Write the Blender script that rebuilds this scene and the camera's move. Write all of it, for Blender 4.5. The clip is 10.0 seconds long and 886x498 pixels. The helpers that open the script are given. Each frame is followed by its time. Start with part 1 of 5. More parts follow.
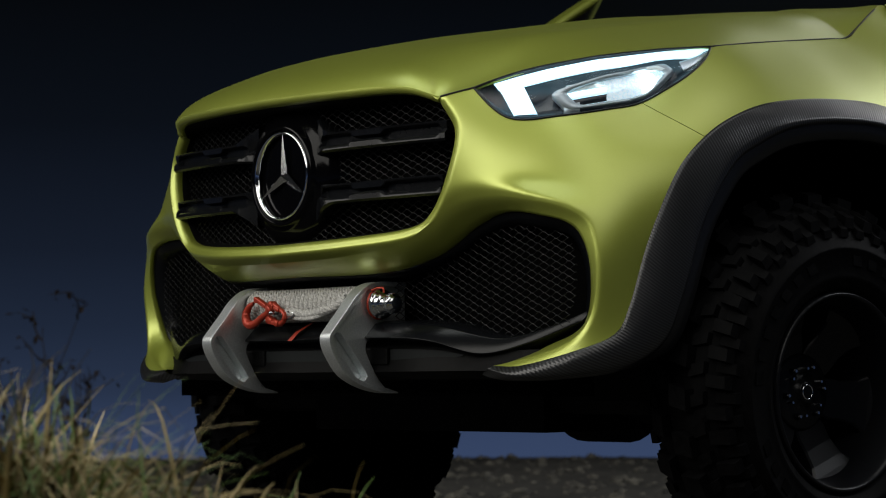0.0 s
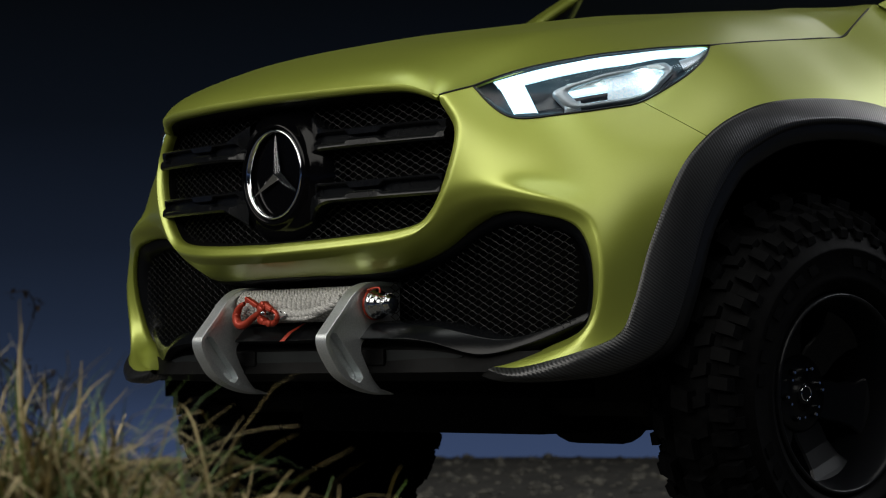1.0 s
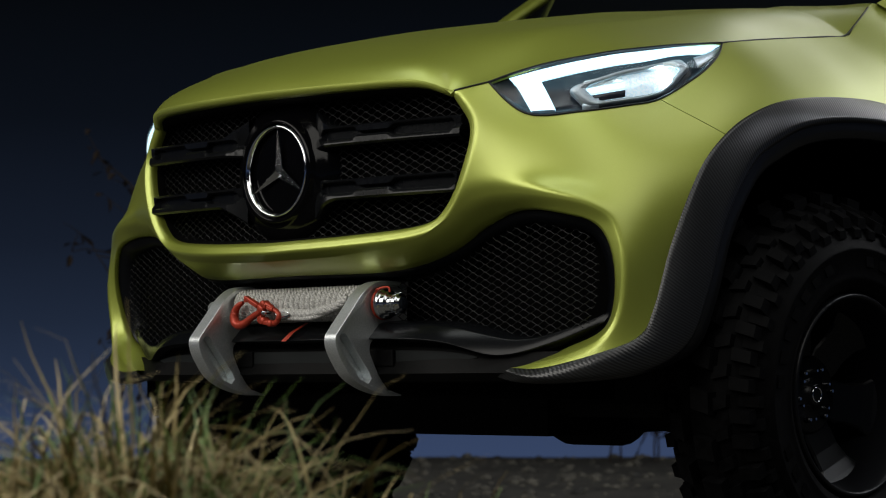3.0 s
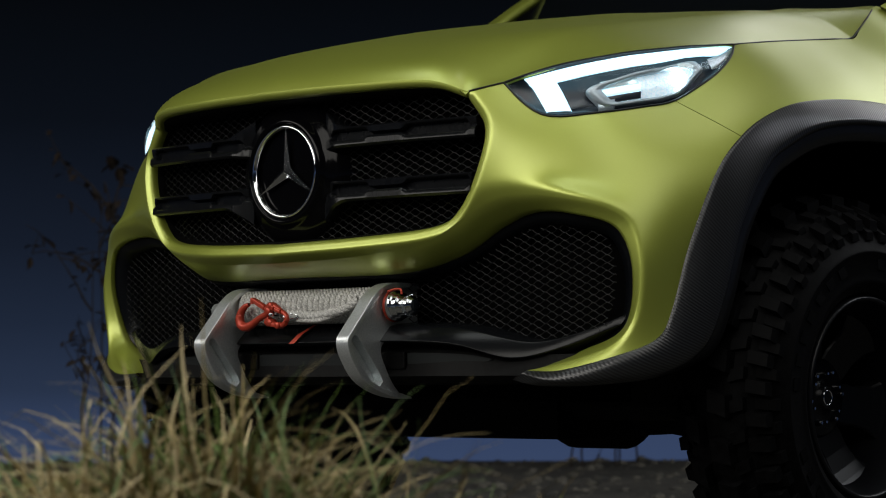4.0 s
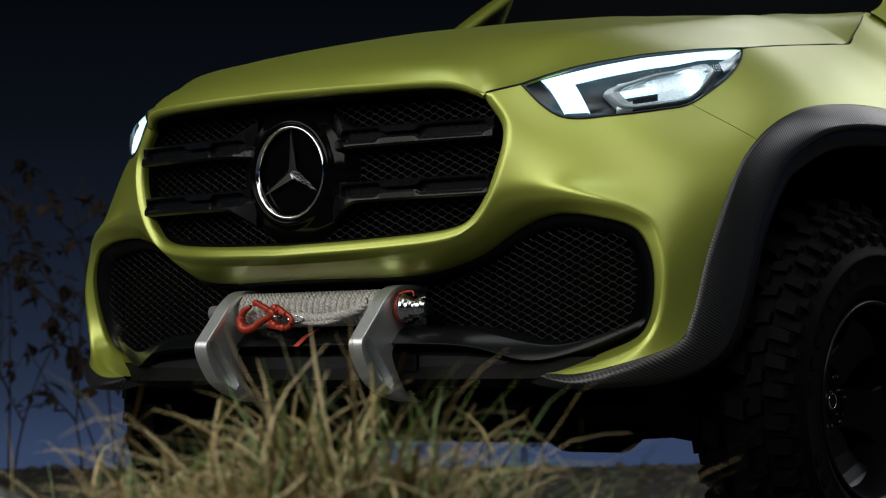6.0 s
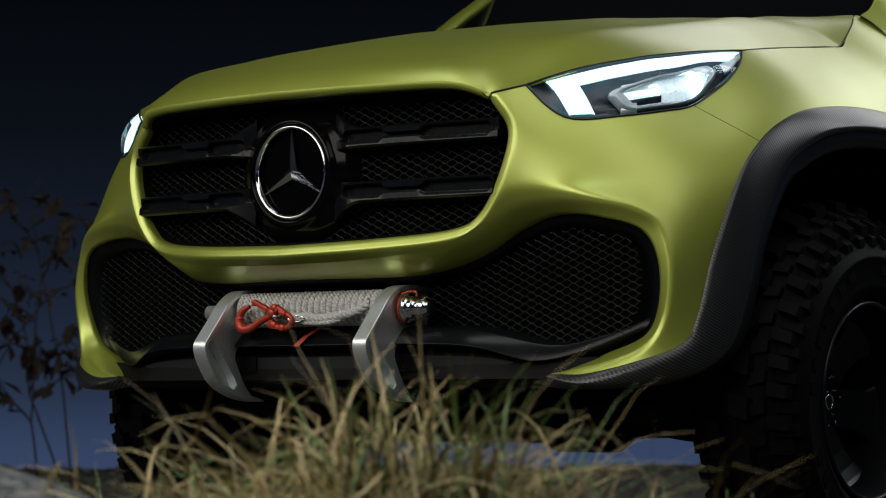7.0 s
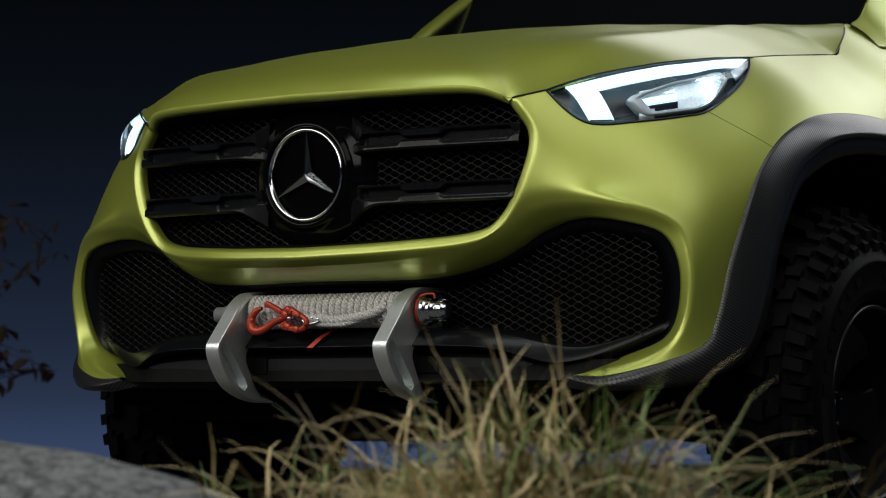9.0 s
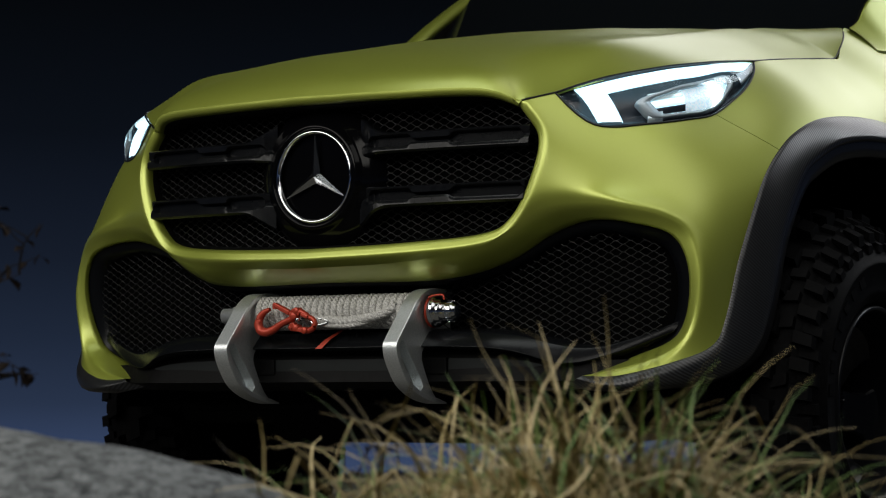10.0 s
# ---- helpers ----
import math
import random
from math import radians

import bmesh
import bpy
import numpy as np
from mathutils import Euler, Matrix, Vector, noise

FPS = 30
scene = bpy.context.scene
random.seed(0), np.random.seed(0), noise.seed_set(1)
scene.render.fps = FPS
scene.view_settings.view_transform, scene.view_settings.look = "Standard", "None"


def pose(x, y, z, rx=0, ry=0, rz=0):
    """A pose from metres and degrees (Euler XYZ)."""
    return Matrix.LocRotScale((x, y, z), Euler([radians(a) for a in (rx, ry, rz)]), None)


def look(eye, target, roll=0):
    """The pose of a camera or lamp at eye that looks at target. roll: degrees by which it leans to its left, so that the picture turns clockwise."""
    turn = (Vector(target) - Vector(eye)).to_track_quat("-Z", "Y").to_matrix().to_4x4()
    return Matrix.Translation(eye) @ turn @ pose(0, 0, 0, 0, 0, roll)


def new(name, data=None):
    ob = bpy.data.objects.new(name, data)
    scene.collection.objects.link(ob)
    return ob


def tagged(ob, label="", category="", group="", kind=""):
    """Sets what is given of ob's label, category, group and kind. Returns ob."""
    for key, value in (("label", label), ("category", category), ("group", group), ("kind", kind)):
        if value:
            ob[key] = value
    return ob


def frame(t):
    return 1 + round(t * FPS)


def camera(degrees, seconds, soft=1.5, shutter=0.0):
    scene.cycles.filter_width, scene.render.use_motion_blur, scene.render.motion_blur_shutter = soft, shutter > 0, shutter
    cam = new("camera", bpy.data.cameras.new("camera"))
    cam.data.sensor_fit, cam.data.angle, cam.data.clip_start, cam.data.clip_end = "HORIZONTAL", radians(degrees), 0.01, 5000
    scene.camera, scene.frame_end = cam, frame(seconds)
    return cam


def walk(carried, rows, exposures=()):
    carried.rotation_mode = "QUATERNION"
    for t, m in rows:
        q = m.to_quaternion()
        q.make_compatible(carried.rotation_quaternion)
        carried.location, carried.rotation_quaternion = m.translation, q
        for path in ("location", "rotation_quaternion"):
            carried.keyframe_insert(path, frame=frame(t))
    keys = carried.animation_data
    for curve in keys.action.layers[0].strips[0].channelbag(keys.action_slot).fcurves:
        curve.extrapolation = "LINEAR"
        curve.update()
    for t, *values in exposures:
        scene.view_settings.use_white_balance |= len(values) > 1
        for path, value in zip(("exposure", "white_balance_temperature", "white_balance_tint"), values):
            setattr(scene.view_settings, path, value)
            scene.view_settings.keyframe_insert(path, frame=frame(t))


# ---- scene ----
from mathutils.geometry import delaunay_2d_cdt

cam = camera(20.29, 10.0, soft=1.1)
cam.data.dof.use_dof = True
cam.data.dof.focus_distance = 5.3
cam.data.dof.aperture_fstop = 6.3
PATH = [
(0, (4.5069, -3.2956, 0.5715), (0.3746, 0.1716, 0.8216), -0.769),
    (0.5, (4.4348, -3.3348, 0.5772), (0.3544, 0.1936, 0.8229), -0.772),
    (1, (4.3671, -3.3682, 0.5783), (0.3353, 0.2157, 0.8236), -0.714),
    (1.5, (4.2992, -3.4094, 0.5773), (0.3209, 0.2338, 0.8245), -0.718),
    (2, (4.2250, -3.4501, 0.5809), (0.3009, 0.2515, 0.8256), -0.690),
    (2.5, (4.1520, -3.4932, 0.5869), (0.2776, 0.2606, 0.8271), -0.683),
    (4, (3.9195, -3.6449, 0.5857), (0.2182, 0.2794, 0.8310), -0.621),
    (4.5, (3.8375, -3.6942, 0.5822), (0.1955, 0.2849, 0.8333), -0.599),
    (5, (3.7591, -3.7489, 0.5819), (0.1870, 0.2930, 0.8336), -0.577),
    (5.5, (3.6835, -3.8075, 0.5779), (0.1859, 0.2986, 0.8353), -0.570),
    (7, (3.4812, -3.9777, 0.5771), (0.1917, 0.2968, 0.8383), -0.484),
    (7.5, (3.4123, -4.0427, 0.5758), (0.1987, 0.2890, 0.8387), -0.456),
    (8, (3.3548, -4.1002, 0.5788), (0.1977, 0.2729, 0.8394), -0.426),
    (8.5, (3.3014, -4.1538, 0.5813), (0.1991, 0.2585, 0.8411), -0.429),
    (9, (3.2432, -4.2148, 0.5786), (0.2026, 0.2400, 0.8419), -0.410),
    (9.5, (3.2040, -4.2645, 0.5784), (0.2056, 0.2187, 0.8437), -0.419),
    (10, (3.1670, -4.3038, 0.5674), (0.2072, 0.2043, 0.8440), -0.422),
]
walk(cam, [(t, look(eye, target, roll)) for t, eye, target, roll in PATH])

# ---- world and light ----
GROUND = 0.060
world = bpy.data.worlds.new("night_sky")
scene.world = world
world.use_nodes = True
wn = world.node_tree.nodes
wl = world.node_tree.links
wn.clear()
w_out = wn.new("ShaderNodeOutputWorld")
w_bg = wn.new("ShaderNodeBackground")
w_co = wn.new("ShaderNodeTexCoord")
w_sep = wn.new("ShaderNodeSeparateXYZ")
w_map = wn.new("ShaderNodeMapRange")
w_ramp = wn.new("ShaderNodeValToRGB")
w_map.inputs[1].default_value = -0.06
w_map.inputs[2].default_value = 0.18
wl.new(w_co.outputs["Generated"], w_sep.inputs[0])
wl.new(w_sep.outputs["Z"], w_map.inputs[0])
wl.new(w_map.outputs[0], w_ramp.inputs[0])
wl.new(w_ramp.outputs[0], w_bg.inputs[0])
wl.new(w_bg.outputs[0], w_out.inputs[0])
SKY = [(0.0, (0.04136, 0.064, 0.135)), (0.13, (0.03344, 0.053, 0.112)), (0.21, (0.02024, 0.032, 0.064)), (0.32, (0.01276, 0.0202, 0.04)), (0.45, (0.00748, 0.0115, 0.0222)), (0.66, (0.003344, 0.0049, 0.0085)), (0.86, (0.00176, 0.0025, 0.0037)), (1.0, (0.000792, 0.0012, 0.0018))]
for at, col in SKY[1:-1]:
    w_ramp.color_ramp.elements.new(at).color = (*col, 1)
w_ramp.color_ramp.elements[0].color = (*SKY[0][1], 1)
w_ramp.color_ramp.elements[len(SKY) - 1].color = (*SKY[-1][1], 1)
w_bg.inputs[1].default_value = 1.0


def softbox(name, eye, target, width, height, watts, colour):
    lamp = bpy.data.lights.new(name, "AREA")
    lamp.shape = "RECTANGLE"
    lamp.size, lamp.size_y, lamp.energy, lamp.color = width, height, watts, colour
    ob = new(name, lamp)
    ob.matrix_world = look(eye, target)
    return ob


softbox("softbox_front", (-0.9, -4.2, 3.2), (0.2, 0.0, 0.9), 7.0, 2.2, 177, (1.0, 0.97, 0.90))
softbox("softbox_top", (0.6, -0.9, 4.3), (0.6, 0.1, 1.0), 3.0, 0.9, 24, (0.95, 1.0, 0.97))
softbox("softbox_rear", (0.0, 6.4, 4.6), (0.5, 0.8, 1.2), 4.6, 2.2, 84, (0.98, 0.97, 1.0))
# three unseen softboxes, added to brighten the bumper corner, fender, flare and wheel
softbox("softbox_corner", (3.1, -1.2, 3.4), (0.8, 0.3, 1.0), 2.8, 2.0, 26, (1.0, 0.98, 0.93))
softbox("softbox_overhead", (1.9, 1.0, 4.7), (0.8, 0.5, 1.1), 2.2, 1.6, 15, (1.0, 0.98, 0.95))
softbox("softbox_side_fill", (3.4, 4.8, 4.2), (0.9, 0.7, 0.8), 2.0, 1.4, 46, (0.92, 0.96, 1.0))

# ---- materials ----


def material(name, colour, rough=0.5, metal=0.0, **extra):
    m = bpy.data.materials.new(name)
    m.use_nodes = True
    b = m.node_tree.nodes["Principled BSDF"]
    b.inputs["Base Color"].default_value = (*colour, 1)
    b.inputs["Roughness"].default_value = rough
    b.inputs["Metallic"].default_value = metal
    for key, value in extra.items():
        b.inputs[key.replace("_", " ")].default_value = value
    return m


def texture(m, scale, colour_a, colour_b, bump=0.0, detail=4.0, kind="noise", spread=(0.35, 0.65), second=None, rough=None, stretch=None):
    """Noise-driven colour between two tones, and relief, at object scale."""
    nt = m.node_tree
    b = nt.nodes["Principled BSDF"]
    co = nt.nodes.new("ShaderNodeTexCoord")
    src = co.outputs["Object"]
    if stretch:
        mp = nt.nodes.new("ShaderNodeMapping")
        mp.inputs["Scale"].default_value = stretch
        nt.links.new(src, mp.inputs[0])
        src = mp.outputs[0]
    if kind == "voronoi":
        tx = nt.nodes.new("ShaderNodeTexVoronoi")
        val = tx.outputs["Distance"]
    else:
        tx = nt.nodes.new("ShaderNodeTexNoise")
        tx.inputs["Detail"].default_value = detail
        val = tx.outputs["Fac"]
    tx.inputs["Scale"].default_value = scale
    nt.links.new(src, tx.inputs["Vector"])
    if second:
        t2 = nt.nodes.new("ShaderNodeTexNoise")
        t2.inputs["Scale"].default_value = second
        t2.inputs["Detail"].default_value = 6
        nt.links.new(src, t2.inputs["Vector"])
        mx = nt.nodes.new("ShaderNodeMath")
        mx.operation = "ADD"
        half = nt.nodes.new("ShaderNodeMath")
        half.operation = "MULTIPLY"
        half.inputs[1].default_value = 0.5
        nt.links.new(val, mx.inputs[0])
        nt.links.new(t2.outputs["Fac"], mx.inputs[1])
        nt.links.new(mx.outputs[0], half.inputs[0])
        val = half.outputs[0]
    rp = nt.nodes.new("ShaderNodeValToRGB")
    rp.color_ramp.elements[0].position, rp.color_ramp.elements[1].position = spread
    rp.color_ramp.elements[0].color, rp.color_ramp.elements[1].color = (*colour_a, 1), (*colour_b, 1)
    nt.links.new(val, rp.inputs[0])
    nt.links.new(rp.outputs[0], b.inputs["Base Color"])
    if rough:
        mr = nt.nodes.new("ShaderNodeMapRange")
        mr.inputs[3].default_value, mr.inputs[4].default_value = rough
        nt.links.new(val, mr.inputs[0])
        nt.links.new(mr.outputs[0], b.inputs["Roughness"])
    if bump:
        bp = nt.nodes.new("ShaderNodeBump")
        bp.inputs["Strength"].default_value = 1.0
        bp.inputs["Distance"].default_value = bump
        nt.links.new(val, bp.inputs["Height"])
        nt.links.new(bp.outputs[0], b.inputs["Normal"])
    return m


PAINT = material("satin_yellow_paint", (0.40, 0.46, 0.055), 0.45, 0.68, Coat_Weight=0.9, Coat_Roughness=0.32, Coat_IOR=1.62)
texture(PAINT, 900, (0.39, 0.448, 0.060), (0.42, 0.482, 0.070), detail=2, rough=(0.40, 0.46))
LINER_BLACK = material("satin_black_liner", (0.003, 0.0036, 0.005), 0.30, Specular_IOR_Level=0.16)
# near-black colour that paints the shade behind both wire meshes
CAVITY_SHADE = material("painted_cavity_shade", (0.0008, 0.0008, 0.0008), 0.9, Specular_IOR_Level=0.05)
BEAM_BLACK = material("satin_black_beam", (0.004, 0.0045, 0.0055), 0.24, Specular_IOR_Level=0.2)
BADGE_BLACK = material("piano_black", (0.002, 0.002, 0.0025), 0.10, Specular_IOR_Level=0.12)
BLACK = texture(material("matt_black_plastic", (0.006, 0.006, 0.006), 0.6, Specular_IOR_Level=0.12), 40, (0.0012, 0.0012, 0.0013), (0.003, 0.003, 0.0032), 0.0003)
MESH_BLACK = material("satin_black_mesh", (0.009, 0.0095, 0.0105), 0.32, Specular_IOR_Level=0.4)
SLAT_BLACK = texture(material("satin_black_slat", (0.006, 0.0065, 0.0075), 0.22, Specular_IOR_Level=0.2), 60, (0.0045, 0.005, 0.006), (0.007, 0.0075, 0.0085), 0.0001)
GREY_PANEL = material("dull_grey_plastic", (0.013, 0.015, 0.0155), 0.5, Specular_IOR_Level=0.2)
ALU = texture(material("satin_aluminium", (0.7, 0.73, 0.74), 0.3, 0.85), 260, (0.74, 0.78, 0.79), (0.86, 0.89, 0.90), 0.0004, rough=(0.32, 0.46))
CHROME = material("chrome", (0.85, 0.86, 0.88), 0.08, 1.0)
CHROME_SOFT = material("brushed_chrome", (0.85, 0.86, 0.88), 0.13, 1.0)
STEEL = material("bright_steel", (0.7, 0.72, 0.74), 0.14, 1.0)
RED = texture(material("red_anodised_metal", (0.45, 0.05, 0.025), 0.38, 0.35), 220, (0.42, 0.045, 0.022), (0.5, 0.06, 0.03), 0.0002)
ROPE = texture(material("grey_synthetic_rope", (0.5, 0.49, 0.46), 0.75), 420, (0.27, 0.265, 0.25), (0.84, 0.83, 0.80), 0.0008)
RUBBER = texture(material("black_rubber", (0.018, 0.018, 0.018), 0.6, Specular_IOR_Level=0.06), 70, (0.0014, 0.0014, 0.0016), (0.0036, 0.0036, 0.004), 0.0006, rough=(0.5, 0.7))
RIM = material("dark_painted_rim", (0.006, 0.0065, 0.008), 0.32, 0.0, Specular_IOR_Level=0.28)
GLASS_DARK = material("dark_window_glass", (0.004, 0.005, 0.006), 0.05)
LENS = material("clear_lamp_lens", (0.95, 0.97, 1.0), 0.02, 0.0, Transmission_Weight=1.0, IOR=1.2)
LAMP_DARK = material("smoked_lamp_housing", (0.012, 0.015, 0.020), 0.18)
GASKET_AND_GAP = material("black_gasket_and_gap", (0.004, 0.004, 0.005), 0.4)
FROSTED = material("frosted_reflector", (0.72, 0.80, 0.80), 0.35, 0.4)
LAMP_GREY = material("silver_lamp_metal", (0.42, 0.48, 0.52), 0.36, 0.7)


def glowing(name, colour, strength):
    m = bpy.data.materials.new(name)
    m.use_nodes = True
    b = m.node_tree.nodes["Principled BSDF"]
    b.inputs["Base Color"].default_value = (0.8, 0.85, 0.9, 1)
    b.inputs["Emission Color"].default_value = (*colour, 1)
    b.inputs["Emission Strength"].default_value = strength
    return m


# glow of the light guide, also painted on the inner strip the projector lights
LAMP_GLOW = glowing("white_lamp_glow", (0.50, 0.85, 1.0), 1.35)
PROJECTOR = glowing("projector_beam", (0.70, 0.93, 1.0), 16.0)
# emission standing in for projector light on the reflector
REFLECTED_GLOW = glowing("honeycomb_reflected_glow", (0.55, 0.85, 1.0), 0.9)


def honeycomb(m, scale, low, high):
    """Cell pattern in the glow painted for lamp light on a faceted reflector."""
    nt = m.node_tree
    co = nt.nodes.new("ShaderNodeTexCoord")
    vo = nt.nodes.new("ShaderNodeTexVoronoi")
    vo.inputs["Scale"].default_value = scale
    mr = nt.nodes.new("ShaderNodeMapRange")
    mr.inputs[1].default_value, mr.inputs[2].default_value, mr.inputs[3].default_value, mr.inputs[4].default_value = 0.1, 0.6, high, low
    nt.links.new(co.outputs["Object"], vo.inputs["Vector"])
    nt.links.new(vo.outputs["Distance"], mr.inputs[0])
    nt.links.new(mr.outputs[0], nt.nodes["Principled BSDF"].inputs["Emission Strength"])


honeycomb(REFLECTED_GLOW, 240, 0.12, 1.2)
CARBON = material("ribbed_carbon_fibre", (0.05, 0.05, 0.052), 0.30, 0.1, Specular_IOR_Level=0.65)


def ribs(m, pitch, depth, centre=(0.804, 0.499)):
    """Fine slanting ribs that run across the wheel arch."""
    nt = m.node_tree

    def calc(kind, a, b=None):
        n = nt.nodes.new("ShaderNodeMath")
        n.operation = kind
        for k, v in enumerate((a, b)):
            if isinstance(v, (int, float)):
                n.inputs[k].default_value = v
            elif v is not None:
                nt.links.new(v, n.inputs[k])
        return n.outputs[0]

    co = nt.nodes.new("ShaderNodeTexCoord")
    sep = nt.nodes.new("ShaderNodeSeparateXYZ")
    nt.links.new(co.outputs["Object"], sep.inputs[0])
    angle = calc("ARCTAN2", calc("SUBTRACT", sep.outputs["Z"], centre[1]), calc("SUBTRACT", centre[0], sep.outputs["Y"]))
    along = calc("ADD", calc("MULTIPLY", angle, 0.56), calc("MULTIPLY", calc("ABSOLUTE", sep.outputs["X"]), 0.55))
    wave = calc("SINE", calc("MULTIPLY", along, 2 * math.pi / pitch))
    level = calc("ADD", calc("MULTIPLY", wave, 0.5), 0.5)
    bp = nt.nodes.new("ShaderNodeBump")
    bp.inputs["Distance"].default_value = depth
    rp = nt.nodes.new("ShaderNodeValToRGB")
    rp.color_ramp.elements[0].color = (0.002, 0.002, 0.0024, 1)
    rp.color_ramp.elements[1].color = (0.032, 0.034, 0.037, 1)
    nt.links.new(level, bp.inputs["Height"])
    nt.links.new(level, rp.inputs[0])
    nt.links.new(rp.outputs[0], nt.nodes["Principled BSDF"].inputs["Base Color"])
    nt.links.new(bp.outputs[0], nt.nodes["Principled BSDF"].inputs["Normal"])


ribs(CARBON, 0.0064, 0.00025)
SOIL = texture(material("dark_gravel_soil", (0.06, 0.055, 0.05), 0.9), 1.4, (0.018, 0.018, 0.017), (0.085, 0.080, 0.068), 0.02, detail=9, second=14)
ROCK = texture(material("grey_granite", (0.25, 0.25, 0.25), 0.85), 48, (0.018, 0.022, 0.025), (0.21, 0.225, 0.235), 0.005, detail=10, second=170, spread=(0.40, 0.62))
PEBBLE = texture(material("pale_pebble", (0.2, 0.19, 0.17), 0.85), 14, (0.04, 0.04, 0.038), (0.17, 0.16, 0.13), 0.002, detail=3)
STRAW = texture(material("dry_grass_blade", (0.3, 0.24, 0.12), 0.7), 7, (0.18, 0.135, 0.050), (0.62, 0.50, 0.25), detail=3)
GREEN = texture(material("green_grass_blade", (0.07, 0.11, 0.03), 0.6), 9, (0.045, 0.09, 0.018), (0.20, 0.32, 0.085), detail=3)
DRY_LEAF = texture(material("withered_brown_leaf", (0.06, 0.035, 0.018), 0.8), 30, (0.011, 0.006, 0.004), (0.038, 0.023, 0.012), detail=3)


def per_blade(m, spread):
    """Blade-by-blade change of tone."""
    nt = m.node_tree
    b = nt.nodes["Principled BSDF"]
    src = b.inputs["Base Color"].links[0].from_socket
    geo = nt.nodes.new("ShaderNodeNewGeometry")
    hsv = nt.nodes.new("ShaderNodeHueSaturation")
    mr = nt.nodes.new("ShaderNodeMapRange")
    mr.inputs[3].default_value, mr.inputs[4].default_value = spread
    sat = nt.nodes.new("ShaderNodeMapRange")
    sat.inputs[3].default_value, sat.inputs[4].default_value = 1.25, 0.85
    nt.links.new(geo.outputs["Random Per Island"], mr.inputs[0])
    nt.links.new(geo.outputs["Random Per Island"], sat.inputs[0])
    nt.links.new(mr.outputs[0], hsv.inputs["Value"])
    nt.links.new(sat.outputs[0], hsv.inputs["Saturation"])
    nt.links.new(src, hsv.inputs["Color"])
    nt.links.new(hsv.outputs[0], b.inputs["Base Color"])


per_blade(STRAW, (0.22, 1.45))
per_blade(GREEN, (0.5, 1.3))
TWIG = material("dark_twig_bark", (0.03, 0.022, 0.016), 0.9)

# ---- geometry helpers ----


def spline(ctrl, n=12):
    """Catmull-Rom through the control points."""
    c = np.asarray(ctrl, float)
    q = np.vstack([2 * c[0] - c[1], c, 2 * c[-1] - c[-2]])
    out = []
    for i in range(1, len(q) - 2):
        a, b, d, e = q[i - 1:i + 3]
        for u in np.arange(n) / n:
            out.append(0.5 * (2 * b + (d - a) * u + (2 * a - 5 * b + 4 * d - e) * u * u + (3 * b - 3 * d + e - a) * u ** 3))
    out.append(c[-1])
    return np.array(out)


def even(curve, n):
    """n points at even steps along a polyline."""
    c = np.asarray(curve, float)
    s = np.r_[0, np.cumsum(np.linalg.norm(np.diff(c, axis=0), axis=1))]
    w = np.linspace(0, s[-1], n)
    return np.stack([np.interp(w, s, c[:, k]) for k in range(c.shape[1])], 1)


def mirrored(curve):
    return np.asarray(curve, float) * np.array([-1, 1, 1])


def part(name, bm, mat, parent=None, label="", smooth=True):
    me = bpy.data.meshes.new(name)
    bm.to_mesh(me)
    bm.free()
    me.materials.append(mat)
    if smooth:
        me.polygons.foreach_set("use_smooth", [True] * len(me.polygons))
    ob = new(name, me)
    if parent is not None:
        ob.parent = parent
        ob.matrix_parent_inverse = parent.matrix_basis.inverted()
    if label:
        ob["label"] = label
    return ob


def mesh_part(name, verts, faces, mat, parent=None, label="", smooth=True):
    me = bpy.data.meshes.new(name)
    me.from_pydata([tuple(map(float, v)) for v in verts], [], [tuple(map(int, f)) for f in faces])
    me.update()
    bm = bmesh.new()
    bm.from_mesh(me)
    bpy.data.meshes.remove(me)
    bmesh.ops.remove_doubles(bm, verts=bm.verts, dist=1e-5)
    bmesh.ops.recalc_face_normals(bm, faces=bm.faces)
    return part(name, bm, mat, parent, label, smooth)


def rows_mesh(rows, close=False, wrap=False):
    rows = [np.asarray(r) for r in rows]
    n = len(rows[0])
    verts = np.vstack(rows)
    faces = []
    m = len(rows)
    for i in range(m if wrap else m - 1):
        for j in range(n if close else n - 1):
            a, b = i * n + j, i * n + (j + 1) % n
            c, d = ((i + 1) % m) * n + (j + 1) % n, ((i + 1) % m) * n + j
            faces.append((a, b, c, d))
    return verts, faces


def both(verts, faces):
    """Adds the mirror image; points of the middle plane are shared."""
    v = np.asarray(verts, float)
    side = np.abs(v[:, 0]) > 1e-6
    to = np.where(side, len(v) + np.cumsum(side) - 1, np.arange(len(v)))
    return np.vstack([v, mirrored(v[side])]), list(faces) + [tuple(int(to[i]) for i in reversed(f)) for f in faces]


def flip(verts, faces):
    return mirrored(verts), [tuple(reversed(f)) for f in faces]


def thick(ob, depth, offset=-1.0, bevel=0.0):
    m = ob.modifiers.new("thickness", "SOLIDIFY")
    m.thickness, m.offset = depth, offset
    if bevel:
        b = ob.modifiers.new("edge", "BEVEL")
        b.width, b.segments, b.limit_method = bevel, 2, "ANGLE"
    return ob


def creased(ob, angle):
    """Smooth shading that stops at edges sharper than the angle."""
    ob.data.polygons.foreach_set("use_smooth", [True] * len(ob.data.polygons))
    ob.data.set_sharp_from_angle(angle=radians(angle))
    return ob


def rounded(ob, width, segments=2, angle=35):
    b = ob.modifiers.new("edge", "BEVEL")
    b.width, b.segments, b.limit_method, b.angle_limit = width, segments, "ANGLE", radians(angle)
    return ob


